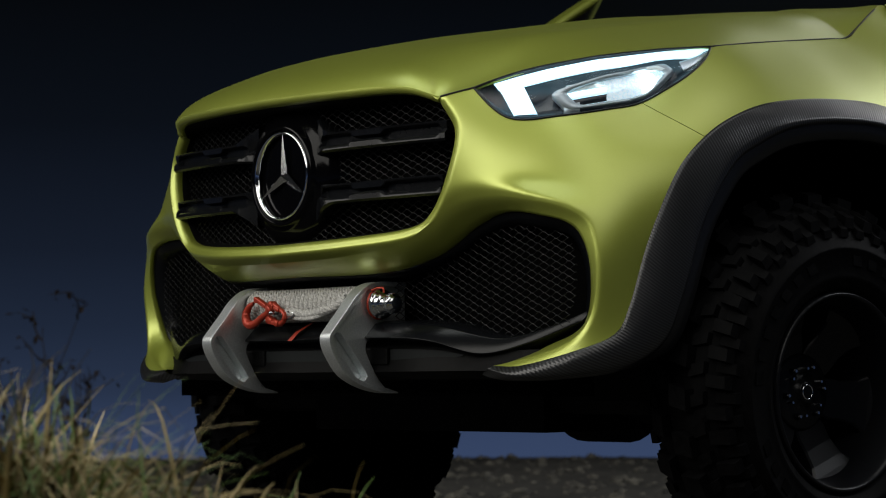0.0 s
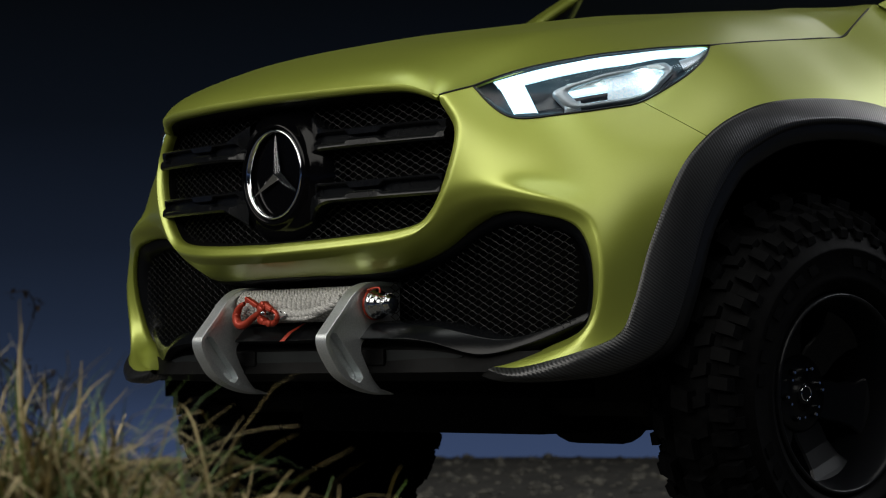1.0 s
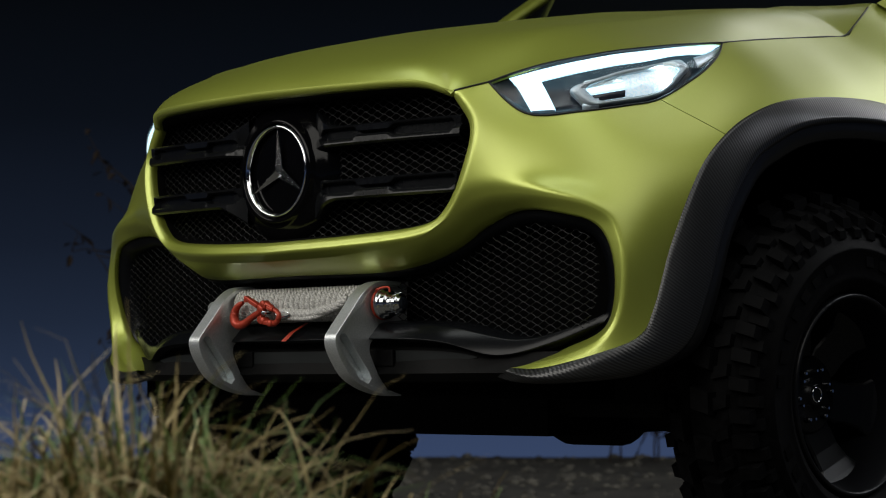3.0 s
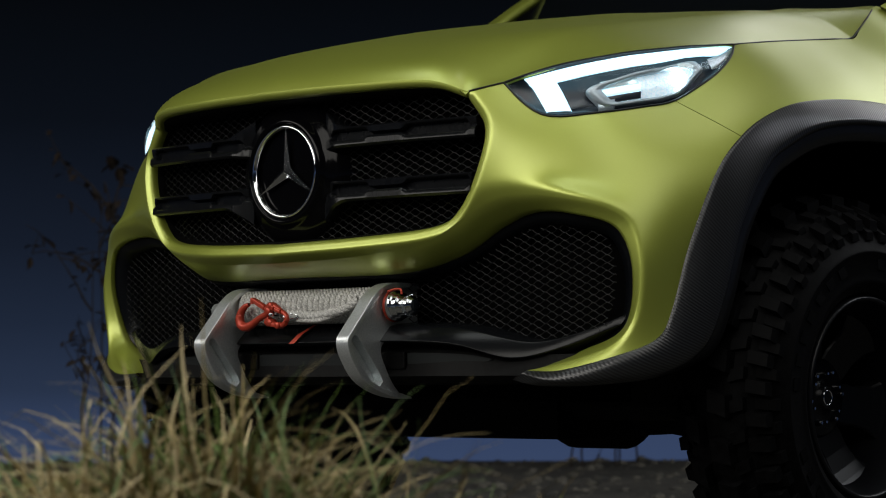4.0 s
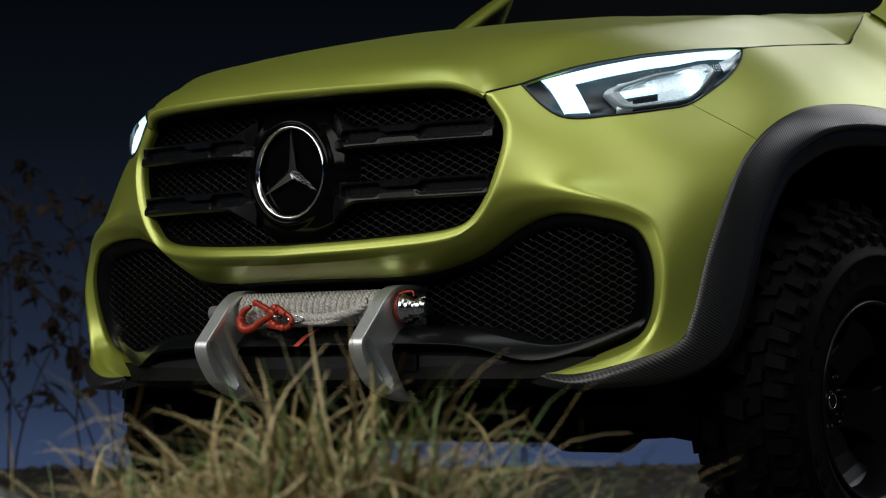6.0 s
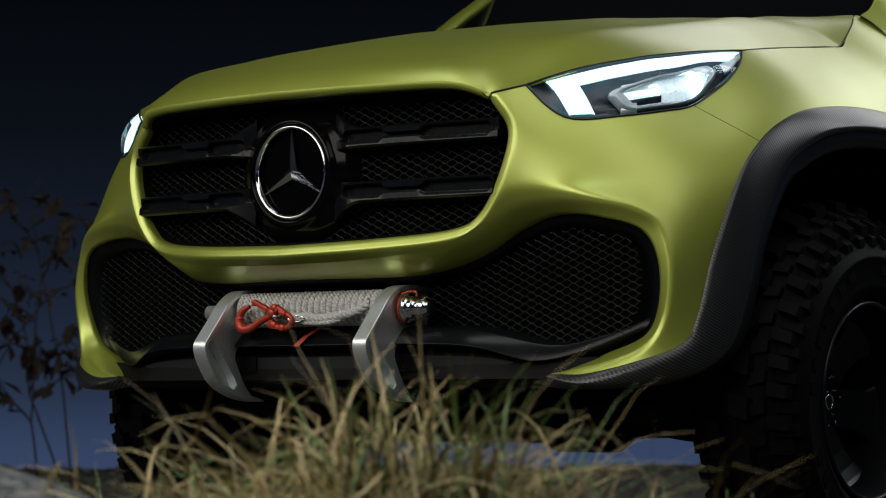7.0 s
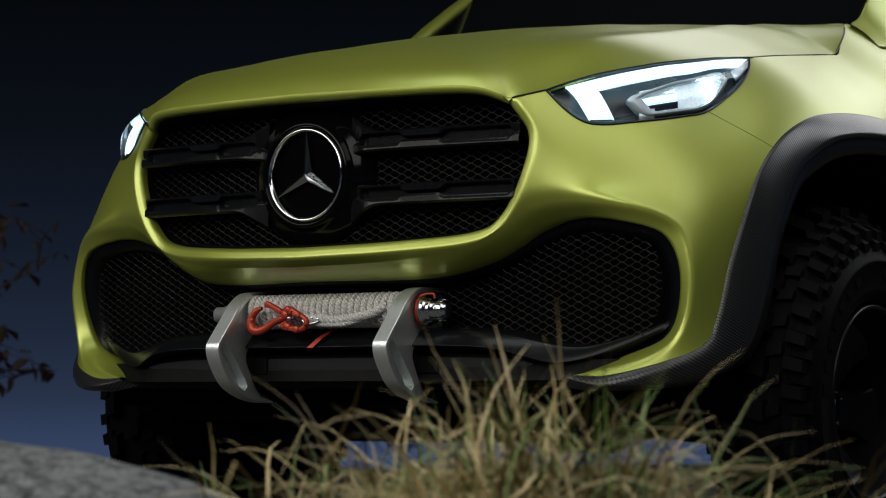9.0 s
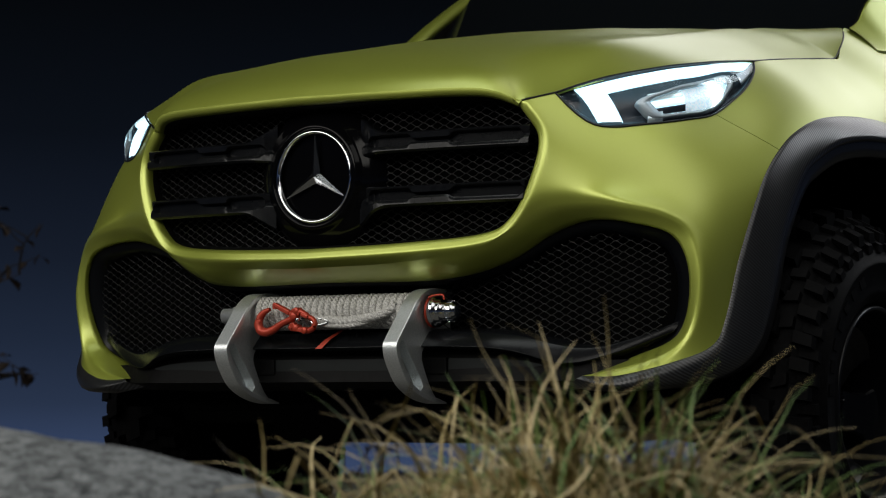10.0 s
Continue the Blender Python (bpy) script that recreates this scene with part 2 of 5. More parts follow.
def box_bm(x0, x1, y0, y1, z0, z1, bm=None):
    bm = bm or bmesh.new()
    v = [bm.verts.new((x, y, z)) for x in (x0, x1) for y in (y0, y1) for z in (z0, z1)]
    for f in ((0, 1, 3, 2), (4, 6, 7, 5), (0, 4, 5, 1), (2, 3, 7, 6), (0, 2, 6, 4), (1, 5, 7, 3)):
        bm.faces.new([v[i] for i in f])
    return bm


def revolve(profile, axis_point, steps=48, axis="x"):
    """Turns (along, radius) pairs about an axis through a point. Returns rows of points."""
    rows = []
    px, py, pz = axis_point
    for k in range(steps):
        a = 2 * math.pi * k / steps
        if axis == "x":
            rows.append([(px + l, py + r * math.cos(a), pz + r * math.sin(a)) for l, r in profile])
        else:
            rows.append([(px + r * math.cos(a), py + l, pz + r * math.sin(a)) for l, r in profile])
    return rows_mesh(rows, wrap=True)


def tube(points, radius, sides=8, taper=None):
    """Rows of rings along a path."""
    p = np.asarray(points, float)
    rows = []
    up = np.array([0.0, 0.0, 1.0])
    for i in range(len(p)):
        d = p[min(i + 1, len(p) - 1)] - p[max(i - 1, 0)]
        d = d / (np.linalg.norm(d) + 1e-9)
        ref = up if abs(d[2]) < 0.9 else np.array([1.0, 0, 0])
        a = np.cross(d, ref)
        a /= np.linalg.norm(a)
        b = np.cross(d, a)
        r = radius if taper is None else radius * taper[i]
        rows.append([p[i] + r * (math.cos(q) * a + math.sin(q) * b) for q in np.arange(sides) * 2 * math.pi / sides])
    return rows_mesh(rows, close=True)


def shell(name, verts, faces, normals, mat, parent, label="", depth=0.010, mirror=False):
    """A panel with its own thickness, shaded by the surface's true normals."""
    v, n = np.asarray(verts), np.asarray(normals)
    if mirror:
        v, n = mirrored(v), mirrored(n)
        faces = [tuple(reversed(f)) for f in faces]
    a, b, c = (v[[f[k] for f in faces]] for k in range(3))
    if (np.cross(b - a, c - a) * n[[f[0] for f in faces]]).sum() < 0:
        faces = [tuple(reversed(f)) for f in faces]
    m = len(v)
    use = {}
    for f in faces:
        for k in range(len(f)):
            e = (f[k], f[(k + 1) % len(f)])
            use[e] = use.get(e, 0) + 1
    rim = [e for e in use if (e[1], e[0]) not in use]
    allf = list(faces)
    loops = [n[i] for f in faces for i in f]
    for f in faces:
        g = tuple(reversed(f))
        allf.append(tuple(m + i for i in g))
        loops += [-n[i] for i in g]
    for i, j in rim:
        out = np.cross(v[j] - v[i], n[i])
        out = out / (np.linalg.norm(out) + 1e-9)
        allf.append((i, m + i, m + j, j))
        loops += [out] * 4
    me = bpy.data.meshes.new(name)
    me.from_pydata(np.vstack([v, v - n * depth]).tolist(), [], allf)
    me.polygons.foreach_set("use_smooth", [True] * len(me.polygons))
    me.update()
    me.normals_split_custom_set([tuple(q) for q in loops])
    me.materials.append(mat)
    ob = new(name, me)
    ob.parent = parent
    ob.matrix_parent_inverse = parent.matrix_basis.inverted()
    if label:
        ob["label"] = label
    return ob


def grid_normals(rows, like):
    """Normals of a grid of points, turned to the side of the guide directions."""
    g = np.array(rows)
    n = np.cross(np.gradient(g, axis=0), np.gradient(g, axis=1))
    n /= np.linalg.norm(n, axis=2)[..., None] + 1e-12
    return n * np.sign((n * like).sum())


def sheet(name, rows, normals, mat, parent, label=""):
    """A mirrored grid, shaded by the normals given for its points."""
    v, f = rows_mesh(rows)
    n = np.asarray(normals).reshape(-1, 3)
    side = np.abs(v[:, 0]) > 1e-6
    v, f = both(v, f)
    n = np.vstack([n, mirrored(n[side])])
    turned = []
    for q in f:
        a, b, c = v[q[0]], v[q[1]], v[q[2]]
        turned.append(q if np.cross(b - a, c - a) @ n[q[0]] > 0 else tuple(reversed(q)))
    me = bpy.data.meshes.new(name)
    me.from_pydata(v.tolist(), [], turned)
    me.polygons.foreach_set("use_smooth", [True] * len(me.polygons))
    me.update()
    me.normals_split_custom_set([tuple(n[i]) for q in turned for i in q])
    me.materials.append(mat)
    ob = new(name, me)
    ob.parent = parent
    ob.matrix_parent_inverse = parent.matrix_basis.inverted()
    if label:
        ob["label"] = label
    return ob


def softened(points, normals, edge, edge_normals, width):
    """Turns the normals near a folded edge towards the fold's own, so that it reads as rounded."""
    n = np.array(normals)
    u, fine_u = np.linspace(0, 1, len(edge)), np.linspace(0, 1, len(edge) * 12)
    edge, edge_normals = (np.stack([np.interp(fine_u, u, a[:, k]) for k in range(3)], 1) for a in (edge, edge_normals))
    width = np.interp(fine_u, u, width)
    for k in range(0, len(points), 3000):
        d = np.linalg.norm(points[k:k + 3000, None] - edge[None], axis=2)
        i = d.argmin(1)
        w = np.exp(-(d.min(1) / width[i]) ** 2)[:, None]
        n[k:k + 3000] = n[k:k + 3000] * (1 - w) + edge_normals[i] * w
    return n / np.linalg.norm(n, axis=1)[:, None]


class Surface:
    """A smooth thin-plate surface through guide points."""

    def __init__(self, uv, values, smooth=1e-4):
        self.uv = np.asarray(uv, float)
        n = len(self.uv)
        k = self.kernel(self.uv) + np.diag(np.broadcast_to(np.asarray(smooth, float), n))
        p = np.c_[np.ones(n), self.uv]
        a = np.block([[k, p], [p.T, np.zeros((3, 3))]])
        self.w = np.linalg.solve(a, np.r_[np.asarray(values, float), 0, 0, 0])

    def kernel(self, q):
        d2 = ((np.asarray(q)[:, None] - self.uv[None]) ** 2).sum(2)
        return 0.5 * d2 * np.log(d2 + 1e-12)

    def __call__(self, q):
        q = np.asarray(q, float)
        return np.c_[self.kernel(q), np.ones(len(q)), q] @ self.w


def inside(poly, pts):
    x, y = pts[:, 0], pts[:, 1]
    ok = np.zeros(len(pts), bool)
    for (x0, y0), (x1, y1) in zip(poly, np.roll(poly, -1, 0)):
        cross = (y0 > y) != (y1 > y)
        ok ^= cross & (x < (x1 - x0) * (y - y0) / (y1 - y0 + 1e-15) + x0)
    return ok


def near(poly, pts):
    a, b = poly, np.roll(poly, -1, 0)
    ab = b - a
    w = np.clip(((pts[:, None] - a) * ab).sum(2) / ((ab ** 2).sum(1) + 1e-12), 0, 1)
    return np.sqrt((((a + w[..., None] * ab) - pts[:, None]) ** 2).sum(2)).min(1)


def fill(poly, step, rows=None, clear=0.0):
    """Triangulates a plane outline with an even grid inside it, and finer rows of points along some edges."""
    lo, hi = poly.min(0), poly.max(0)
    gx, gy = np.meshgrid(np.arange(lo[0], hi[0], step), np.arange(lo[1], hi[1], step))
    gx = gx + (np.arange(len(gx)) % 2)[:, None] * step * 0.5
    g = np.c_[gx.ravel(), gy.ravel()]
    g = g[inside(poly, g)]
    g = g[near(poly, g) > step * 0.55]
    pts = np.vstack([poly, g])
    if rows is not None:
        rows = rows[inside(poly, rows)]
        rows = rows[near(poly, rows) > 0.0008]
        g = g[np.array([np.hypot(*(rows - q).T).min() for q in g]) > clear]
        pts = np.vstack([poly, rows, g])
    n = len(poly)
    res = delaunay_2d_cdt([Vector(p) for p in pts], [], [list(range(n))], 1, 1e-6)
    return np.array([tuple(v) for v in res[0]]), [tuple(f) for f in res[2]]


# ---- ground ----


def ground_height(x, y):
    """A stony hilltop that breaks off behind the car and falls away to low land."""
    d = (-x * 0.64 + y * 0.77)
    edge = 7.95 + 0.12 * math.sin(x * 1.7) + 0.05 * math.sin(x * 5.1 + y)
    h = GROUND + 0.012 * noise.noise((x * 1.3, y * 1.3, 0.0)) + 0.02 * noise.noise((x * 0.35, y * 0.35, 3.0))
    far = max(0.0, d - edge)
    h -= far * 0.22 + min(far, 2.0) * 0.05
    out = max(0.0, math.hypot(x, y) - 14.0)
    return max(h - out * 0.16, -420.0) + (0.17 * math.exp(-(((x - 1.62) / 0.55) ** 2 + ((y + 1.75) / 0.55) ** 2)))


def radial_steps():
    r, out = 0.0, [0.0]
    while r < 3500:
        r += max(0.16, r * 0.028)
        out.append(r)
    return out


gr = radial_steps()
g_rows = []
for r in gr:
    g_rows.append([(r * math.cos(a), r * math.sin(a), ground_height(r * math.cos(a), r * math.sin(a))) for a in np.linspace(0, 2 * math.pi, 161)[:-1]])
gv, gf = rows_mesh(g_rows, close=True)
tagged(mesh_part("ground", gv, gf, SOIL), "dark stony hilltop soil with scattered pale pebbles", "ground", kind="structure")

# ---- pickup truck: leading curves of the front, half a side each ----
RIM_TOP = [(0, -0.041, 1.169), (0.229, -0.029, 1.167), (0.422, 0.016, 1.164), (0.495, 0.066, 1.138)]
RIM_LOW = [(0.495, 0.066, 1.138), (0.539, 0.074, 1.064), (0.521, 0.068, 0.971), (0.475, 0.058, 0.886), (0.406, 0.045, 0.849), (0.234, -0.004, 0.833), (0, -0.030, 0.826)]
INTAKE = [(0, 0.05, 0.771), (0.285, 0.075, 0.772), (0.418, 0.115, 0.804), (0.522, 0.135, 0.862), (0.61, 0.138, 0.887), (0.71, 0.145, 0.878), (0.79, 0.178, 0.847), (0.814, 0.196, 0.76), (0.780, 0.209, 0.651), (0.687, 0.187, 0.6045), (0.633, 0.150, 0.577), (0.612, 0.131, 0.566)]
CREASE = [(0, -0.022, 0.800), (0.22, -0.004, 0.806), (0.38, 0.038, 0.828), (0.47, 0.062, 0.872), (0.545, 0.072, 0.918), (0.626, 0.102, 0.924), (0.71, 0.148, 0.908), (0.78, 0.171, 0.888), (0.827, 0.183, 0.852), (0.843, 0.190, 0.77), (0.829, 0.189, 0.677), (0.795, 0.170, 0.620), (0.731, 0.140, 0.589), (0.622, 0.108, 0.567)]
FLARE_IN = [(0.612, 0.104, 0.566), (0.697, 0.105, 0.566), (0.795, 0.160, 0.593), (0.850, 0.226, 0.627), (0.866, 0.256, 0.686), (0.876, 0.303, 0.82), (0.895, 0.370, 0.962), (0.898, 0.455, 1.042), (0.897, 0.555, 1.094), (0.902, 0.669, 1.126), (0.909, 0.843, 1.141), (0.911, 1.023, 1.133), (0.911, 1.20, 1.07), (0.911, 1.32, 0.95), (0.911, 1.39, 0.75), (0.911, 1.41, 0.55)]
FLARE_OUT = [(0.602, 0.097, 0.560), (0.693, 0.097, 0.543), (0.787, 0.159, 0.543), (0.859, 0.250, 0.560), (0.900, 0.322, 0.613), (0.919, 0.362, 0.713), (0.922, 0.423, 0.863), (0.925, 0.510, 0.981), (0.931, 0.580, 1.028), (0.946, 0.675, 1.068), (0.963, 0.808, 1.085), (0.975, 0.960, 1.077), (0.975, 1.10, 1.02), (0.975, 1.20, 0.92), (0.975, 1.27, 0.75), (0.975, 1.29, 0.55)]
LAMP_TOP = [(0.546, 0.119, 1.155), (0.582, 0.149, 1.171), (0.62, 0.187, 1.187), (0.653, 0.233, 1.2), (0.679, 0.284, 1.211), (0.699, 0.333, 1.221), (0.714, 0.385, 1.229), (0.726, 0.435, 1.236), (0.736, 0.486, 1.243), (0.743, 0.534, 1.248), (0.748, 0.581, 1.253), (0.757, 0.624, 1.257)]
LAMP_LOW = [(0.546, 0.119, 1.155), (0.584, 0.138, 1.111), (0.62, 0.153, 1.086), (0.659, 0.173, 1.081), (0.702, 0.204, 1.086), (0.736, 0.246, 1.092), (0.763, 0.306, 1.102), (0.779, 0.379, 1.116), (0.783, 0.473, 1.158), (0.777, 0.54, 1.192), (0.768, 0.594, 1.228), (0.757, 0.624, 1.257)]
SHUT = [(0.757, 0.624, 1.257), (0.745, 0.814, 1.281), (0.743, 1.04, 1.3055), (0.740, 1.09, 1.3115), (0.733, 1.128, 1.331), (0.715, 1.20, 1.375), (0.672, 1.293, 1.414)]
COWL = [(0.672, 1.293, 1.414), (0.45, 1.36, 1.436), (0.22, 1.39, 1.458), (0, 1.40, 1.468)]

rim_top, rim_low = spline(RIM_TOP), spline(RIM_LOW)
intake, crease = spline(INTAKE), spline(CREASE)
flare_in, flare_out = spline(FLARE_IN), spline(FLARE_OUT)
lamp_top, lamp_low = spline(LAMP_TOP), spline(LAMP_LOW)
shut, cowl = spline(SHUT), spline(COWL)
AXIS_Y = 1.1


def to_wrap(p):
    p = np.atleast_2d(np.asarray(p, float))
    dy = AXIS_Y - p[:, 1]
    return np.c_[np.arctan2(p[:, 0], dy), p[:, 2]], np.hypot(p[:, 0], dy)


def from_wrap(q, r):
    return np.c_[r * np.sin(q[:, 0]), AXIS_Y - r * np.cos(q[:, 0]), q[:, 1]]


# hollow above the intake's shoulder, crown of the fender, door side
GUIDES = [(0.705, 0.181, 1.042), (0.764, 0.219, 0.975), (0.782, 0.214, 0.940), (0.770, 0.217, 0.994), (0.772, 0.223, 1.017), (0.796, 0.226, 0.980), (0.816, 0.213, 0.929)]
CROWN = [tuple(p) for p in even(shut, 9)] + [(0.850, 0.50, 1.158), (0.863, 0.65, 1.196), (0.868, 0.85, 1.220), (0.873, 1.05, 1.232), (0.882, 1.25, 1.245), (0.890, 1.5, 1.255), (0.896, 1.75, 1.255), (0.925, 1.5, 1.0), (0.925, 1.75, 1.0), (0.78, 1.5, 1.385), (0.775, 1.75, 1.41)]
firm = np.vstack([even(rim_low, 26), even(crease, 46), even(flare_in, 44), even(lamp_low, 24), even(np.vstack([rim_top[-1:], lamp_top[:1]]), 3)[1:2]])
anchors = np.vstack([firm, GUIDES, CROWN])
uv, rad = to_wrap(anchors)
base_wrap = Surface(uv, rad, np.r_[np.where(firm[:, 2] < 0.80, 1e-3, 1.4e-2), np.full(len(GUIDES), 4e-2), np.full(9, 3e-3), np.full(len(CROWN) - 9, 1.5e-2)])
LEDGE_AT = to_wrap(even(crease, 1200))[0][560:830:2] * np.array([1.15, 1.0])
LEDGE_DEPTH = 0.021 * np.sin(np.pi * np.linspace(0, 1, len(LEDGE_AT)) ** 0.85) ** 2


def ledge(q):
    """How far the shelf above the intake stands out."""
    s = np.asarray(q, float) * np.array([1.15, 1.0])
    out = np.zeros(len(s))
    for k in range(0, len(s), 4000):
        d = np.sqrt(((s[k:k + 4000, None] - LEDGE_AT) ** 2).sum(2))
        w = np.exp(-((d - d.min(1, keepdims=True)) / 0.012) ** 2)
        depth = (w * LEDGE_DEPTH).sum(1) / w.sum(1)
        out[k:k + 4000] = depth * np.exp(-(d.min(1) / 0.033) ** 2)
    return out


def wrap(q):
    """The skin's distance from the upright axis."""
    return base_wrap(q) + ledge(q)


def settled(curve):
    """The curve laid onto the smooth skin."""
    q, _ = to_wrap(curve)
    return from_wrap(q, wrap(q))


rim_low, crease, flare_in, lamp_low = settled(rim_low), settled(crease), settled(flare_in), settled(lamp_low)
rim_top[-1] = rim_low[0]
rim_low[-1, 0] = crease[0, 0] = 0.0


def slope(f, q, axis, spans):
    """The rise of f along one axis, taken over several spans."""
    e = np.eye(2)[axis]
    return np.mean([(f(q + e * h) - f(q - e * h)) / (2 * h) for h in spans], axis=0)


def wrap_normals(q, grow=1.0):
    q = np.asarray(q, float)
    r = wrap(q)
    wide, narrow = tuple(grow * h for h in (0.02, 0.045, 0.07)), (1e-3,)
    ru = slope(base_wrap, q, 0, wide) + slope(ledge, q, 0, narrow)
    rv = slope(base_wrap, q, 1, wide) + slope(ledge, q, 1, narrow)
    sn, cs = np.sin(q[:, 0]), np.cos(q[:, 0])
    du = np.c_[ru * sn + r * cs, r * sn - ru * cs, np.zeros(len(q))]
    dv = np.c_[rv * sn, -rv * cs, np.ones(len(q))]
    n = np.cross(du, dv)
    n /= np.linalg.norm(n, axis=1)[:, None]
    return n * np.sign((n * np.c_[sn, -cs, np.zeros(len(q))]).sum(1))[:, None]


def offset_rows(q, steps):
    """Rows beside a curve of the wrapped plane, on both sides of it."""
    d = np.gradient(q, axis=0)
    n = np.c_[-d[:, 1], d[:, 0]] / (np.linalg.norm(d, axis=1)[:, None] + 1e-12)
    return np.vstack([q + n * s for k in steps for s in (k, -k)])


def wrap_patch(outline, step=0.02, rows=None):
    q, r0 = to_wrap(outline)
    keep = np.r_[True, np.linalg.norm(np.diff(q, axis=0), axis=1) > 1e-4]
    v, f = fill(q[keep], step, rows, 0.004)
    return from_wrap(v, wrap(v)), f, wrap_normals(v)


truck = new("pickup_truck")
truck.matrix_world = pose(0, 0.8, GROUND)
tagged(truck, "satin lemon-yellow lifted pickup truck with carbon flares", "pickup truck")

# front bumper skin, grille surround included
cut = np.array([(0.779, 0.385, 1.117), (0.832, 0.412, 1.084), (0.898, 0.452, 1.040)])
seam = even(spline(cut), 14)
k_lamp = np.argmin(np.linalg.norm(lamp_low - cut[0], axis=1))
k_fl = np.argmin(np.linalg.norm(flare_in - cut[2], axis=1))
outline = np.vstack([even(rim_low, 90)[::-1], even(np.vstack([rim_top[-1:], lamp_low[:1]]), 9)[1:], even(lamp_low[:k_lamp], 50)[1:], seam, even(flare_in[:k_fl], 100)[::-1][1:], even(crease, 150)[::-1][1:]])
centre = even(np.array([CREASE[0], RIM_LOW[-1]]), 4)[1:-1]
# rounded lip round the grille opening
ring = np.vstack([even(rim_top, 34), even(rim_low, 60)[1:]])


def shrink(curve, inward, back, c=(0, 0.995)):
    """Moves a half outline towards its middle and back into the car."""
    out = []
    for i, p in enumerate(curve):
        d = curve[min(i + 1, len(curve) - 1)] - curve[max(i - 1, 0)]
        n = np.array([d[2], 0, -d[0]])
        n /= np.linalg.norm(n) + 1e-9
        to = np.array([c[0] - p[0], 0, c[1] - p[2]])
        if n @ to < 0:
            n = -n
        q = p + n * inward + np.array([0, back, 0])
        if p[0] < 1e-3:
            q[0] = 0
        out.append(q)
    return np.array(out)


LIP = ((0.0, 0.0), (0.003, 0.0002), (0.006, 0.0012), (0.009, 0.003), (0.012, 0.006), (0.0145, 0.0105), (0.016, 0.017), (0.017, 0.028))
lip = [shrink(ring, a, b) for a, b in LIP]
n_top = 34


def hood_like(p):
    return np.tile(np.array([0.0, -0.6, 0.8]), (len(p), 1))


ring_skin = np.vstack([hood_like(ring[:n_top]), wrap_normals(to_wrap(ring[n_top:])[0])])
lip_n = grid_normals(lip, np.array([0.0, -1.0, 0.0]) + (np.array([0.0, 0.0, 0.995]) - ring * np.array([1, 0, 1])) * 0.8)
ring_fold = ring_skin * 0.5 + lip_n[4] * 0.5
ring_fold /= np.linalg.norm(ring_fold, axis=1)[:, None]
for k, u in enumerate((1.0, 0.8, 0.55, 0.3, 0.1)):
    lip_n[k] = lip_n[k] * (1 - u) + ring_fold * u
lip_n /= np.linalg.norm(lip_n, axis=2)[..., None]
lip_n[:, [0, -1], 0] = 0.0
sheet("grille_lip", lip, lip_n, PAINT, truck, "rounded yellow lip of the grille opening")
liner = [shrink(ring, 0.017, 0.022), shrink(ring, 0.020, 0.030), shrink(ring, 0.024, 0.06), shrink(ring, 0.024, 0.19)]
mesh_part("grille_liner", *both(*rows_mesh(liner)), BLACK, truck)

# turned-in lip of the lower intake
n_lip = 150
ca, ci = even(crease, n_lip), even(intake, n_lip)
skin_n = wrap_normals(to_wrap(ca)[0])
steps_u = (0.0, 0.03, 0.07, 0.12, 0.2, 0.32, 0.46, 0.62, 0.82, 1.0)
rows = [ca + (ci - ca) * np.c_[np.full(n_lip, u), np.full(n_lip, u ** 1.25), np.full(n_lip, u)] for u in steps_u]
rows.append(ci + np.array([0, 0.012, 0]))
nrm = grid_normals(rows, skin_n[None])
turn = np.interp(ca[:, 0], [0.0, 0.36, 0.56], [0.92, 0.85, 0.45])[:, None]
crease_fold = skin_n * (1 - turn) + nrm[5] * turn
crease_fold /= np.linalg.norm(crease_fold, axis=1)[:, None]
# the fold is soft below the grille and crisp round the outer corner
fold = np.interp(ca[:, 0], [0.0, 0.38, 0.58, 0.75], [0.5, 0.45, 0.2, 0.14])
for k, u in enumerate(steps_u):
    w = np.exp(-(u / fold) ** 1.5)[:, None]
    nrm[k] = nrm[k] * (1 - w) + crease_fold * w
nrm /= np.linalg.norm(nrm, axis=2)[..., None]
nrm[:, 0, 0] = 0.0
# bumper skin, rounded towards the grille's lip and the intake's fold
fine = np.vstack([offset_rows(to_wrap(even(crease, 330))[0], (0.0016, 0.0034, 0.0056, 0.0084, 0.012)), offset_rows(to_wrap(even(rim_low, 200))[0], (0.0016, 0.0034, 0.0056, 0.0084, 0.012))])
v, f, n = wrap_patch(np.vstack([outline, centre]), 0.006, fine)
n = softened(v, n, ca, crease_fold, np.interp(ca[:, 0], [0.0, 0.38, 0.60, 0.70, 0.80], [0.045, 0.040, 0.018, 0.010, 0.007]))
n = softened(v, n, ring[n_top:], ring_fold[n_top:], np.full(len(ring) - n_top, 0.008))
v[v[:, 0] < 1e-3, 0] = 0.0
n[v[:, 0] == 0.0, 0] = 0.0
v2, f2 = both(v, f)
shell("front_bumper", v2, f2, np.vstack([n, mirrored(n[np.abs(v[:, 0]) > 1e-6])]), PAINT, truck, "satin lemon-yellow bumper skin round the grille")
sheet("intake_lip", rows, nrm, PAINT, truck, "yellow turned-in lip of the lower intake")


def sunk(curve, k, back):
    """The intake outline drawn in towards its middle and set back."""
    c = np.array(curve)
    c[:, 2] += (0.70 - c[:, 2]) * k
    c[:, 0] -= np.maximum(0, c[:, 0] - 0.60) * k * 1.5
    c[:, 1] += back
    return c


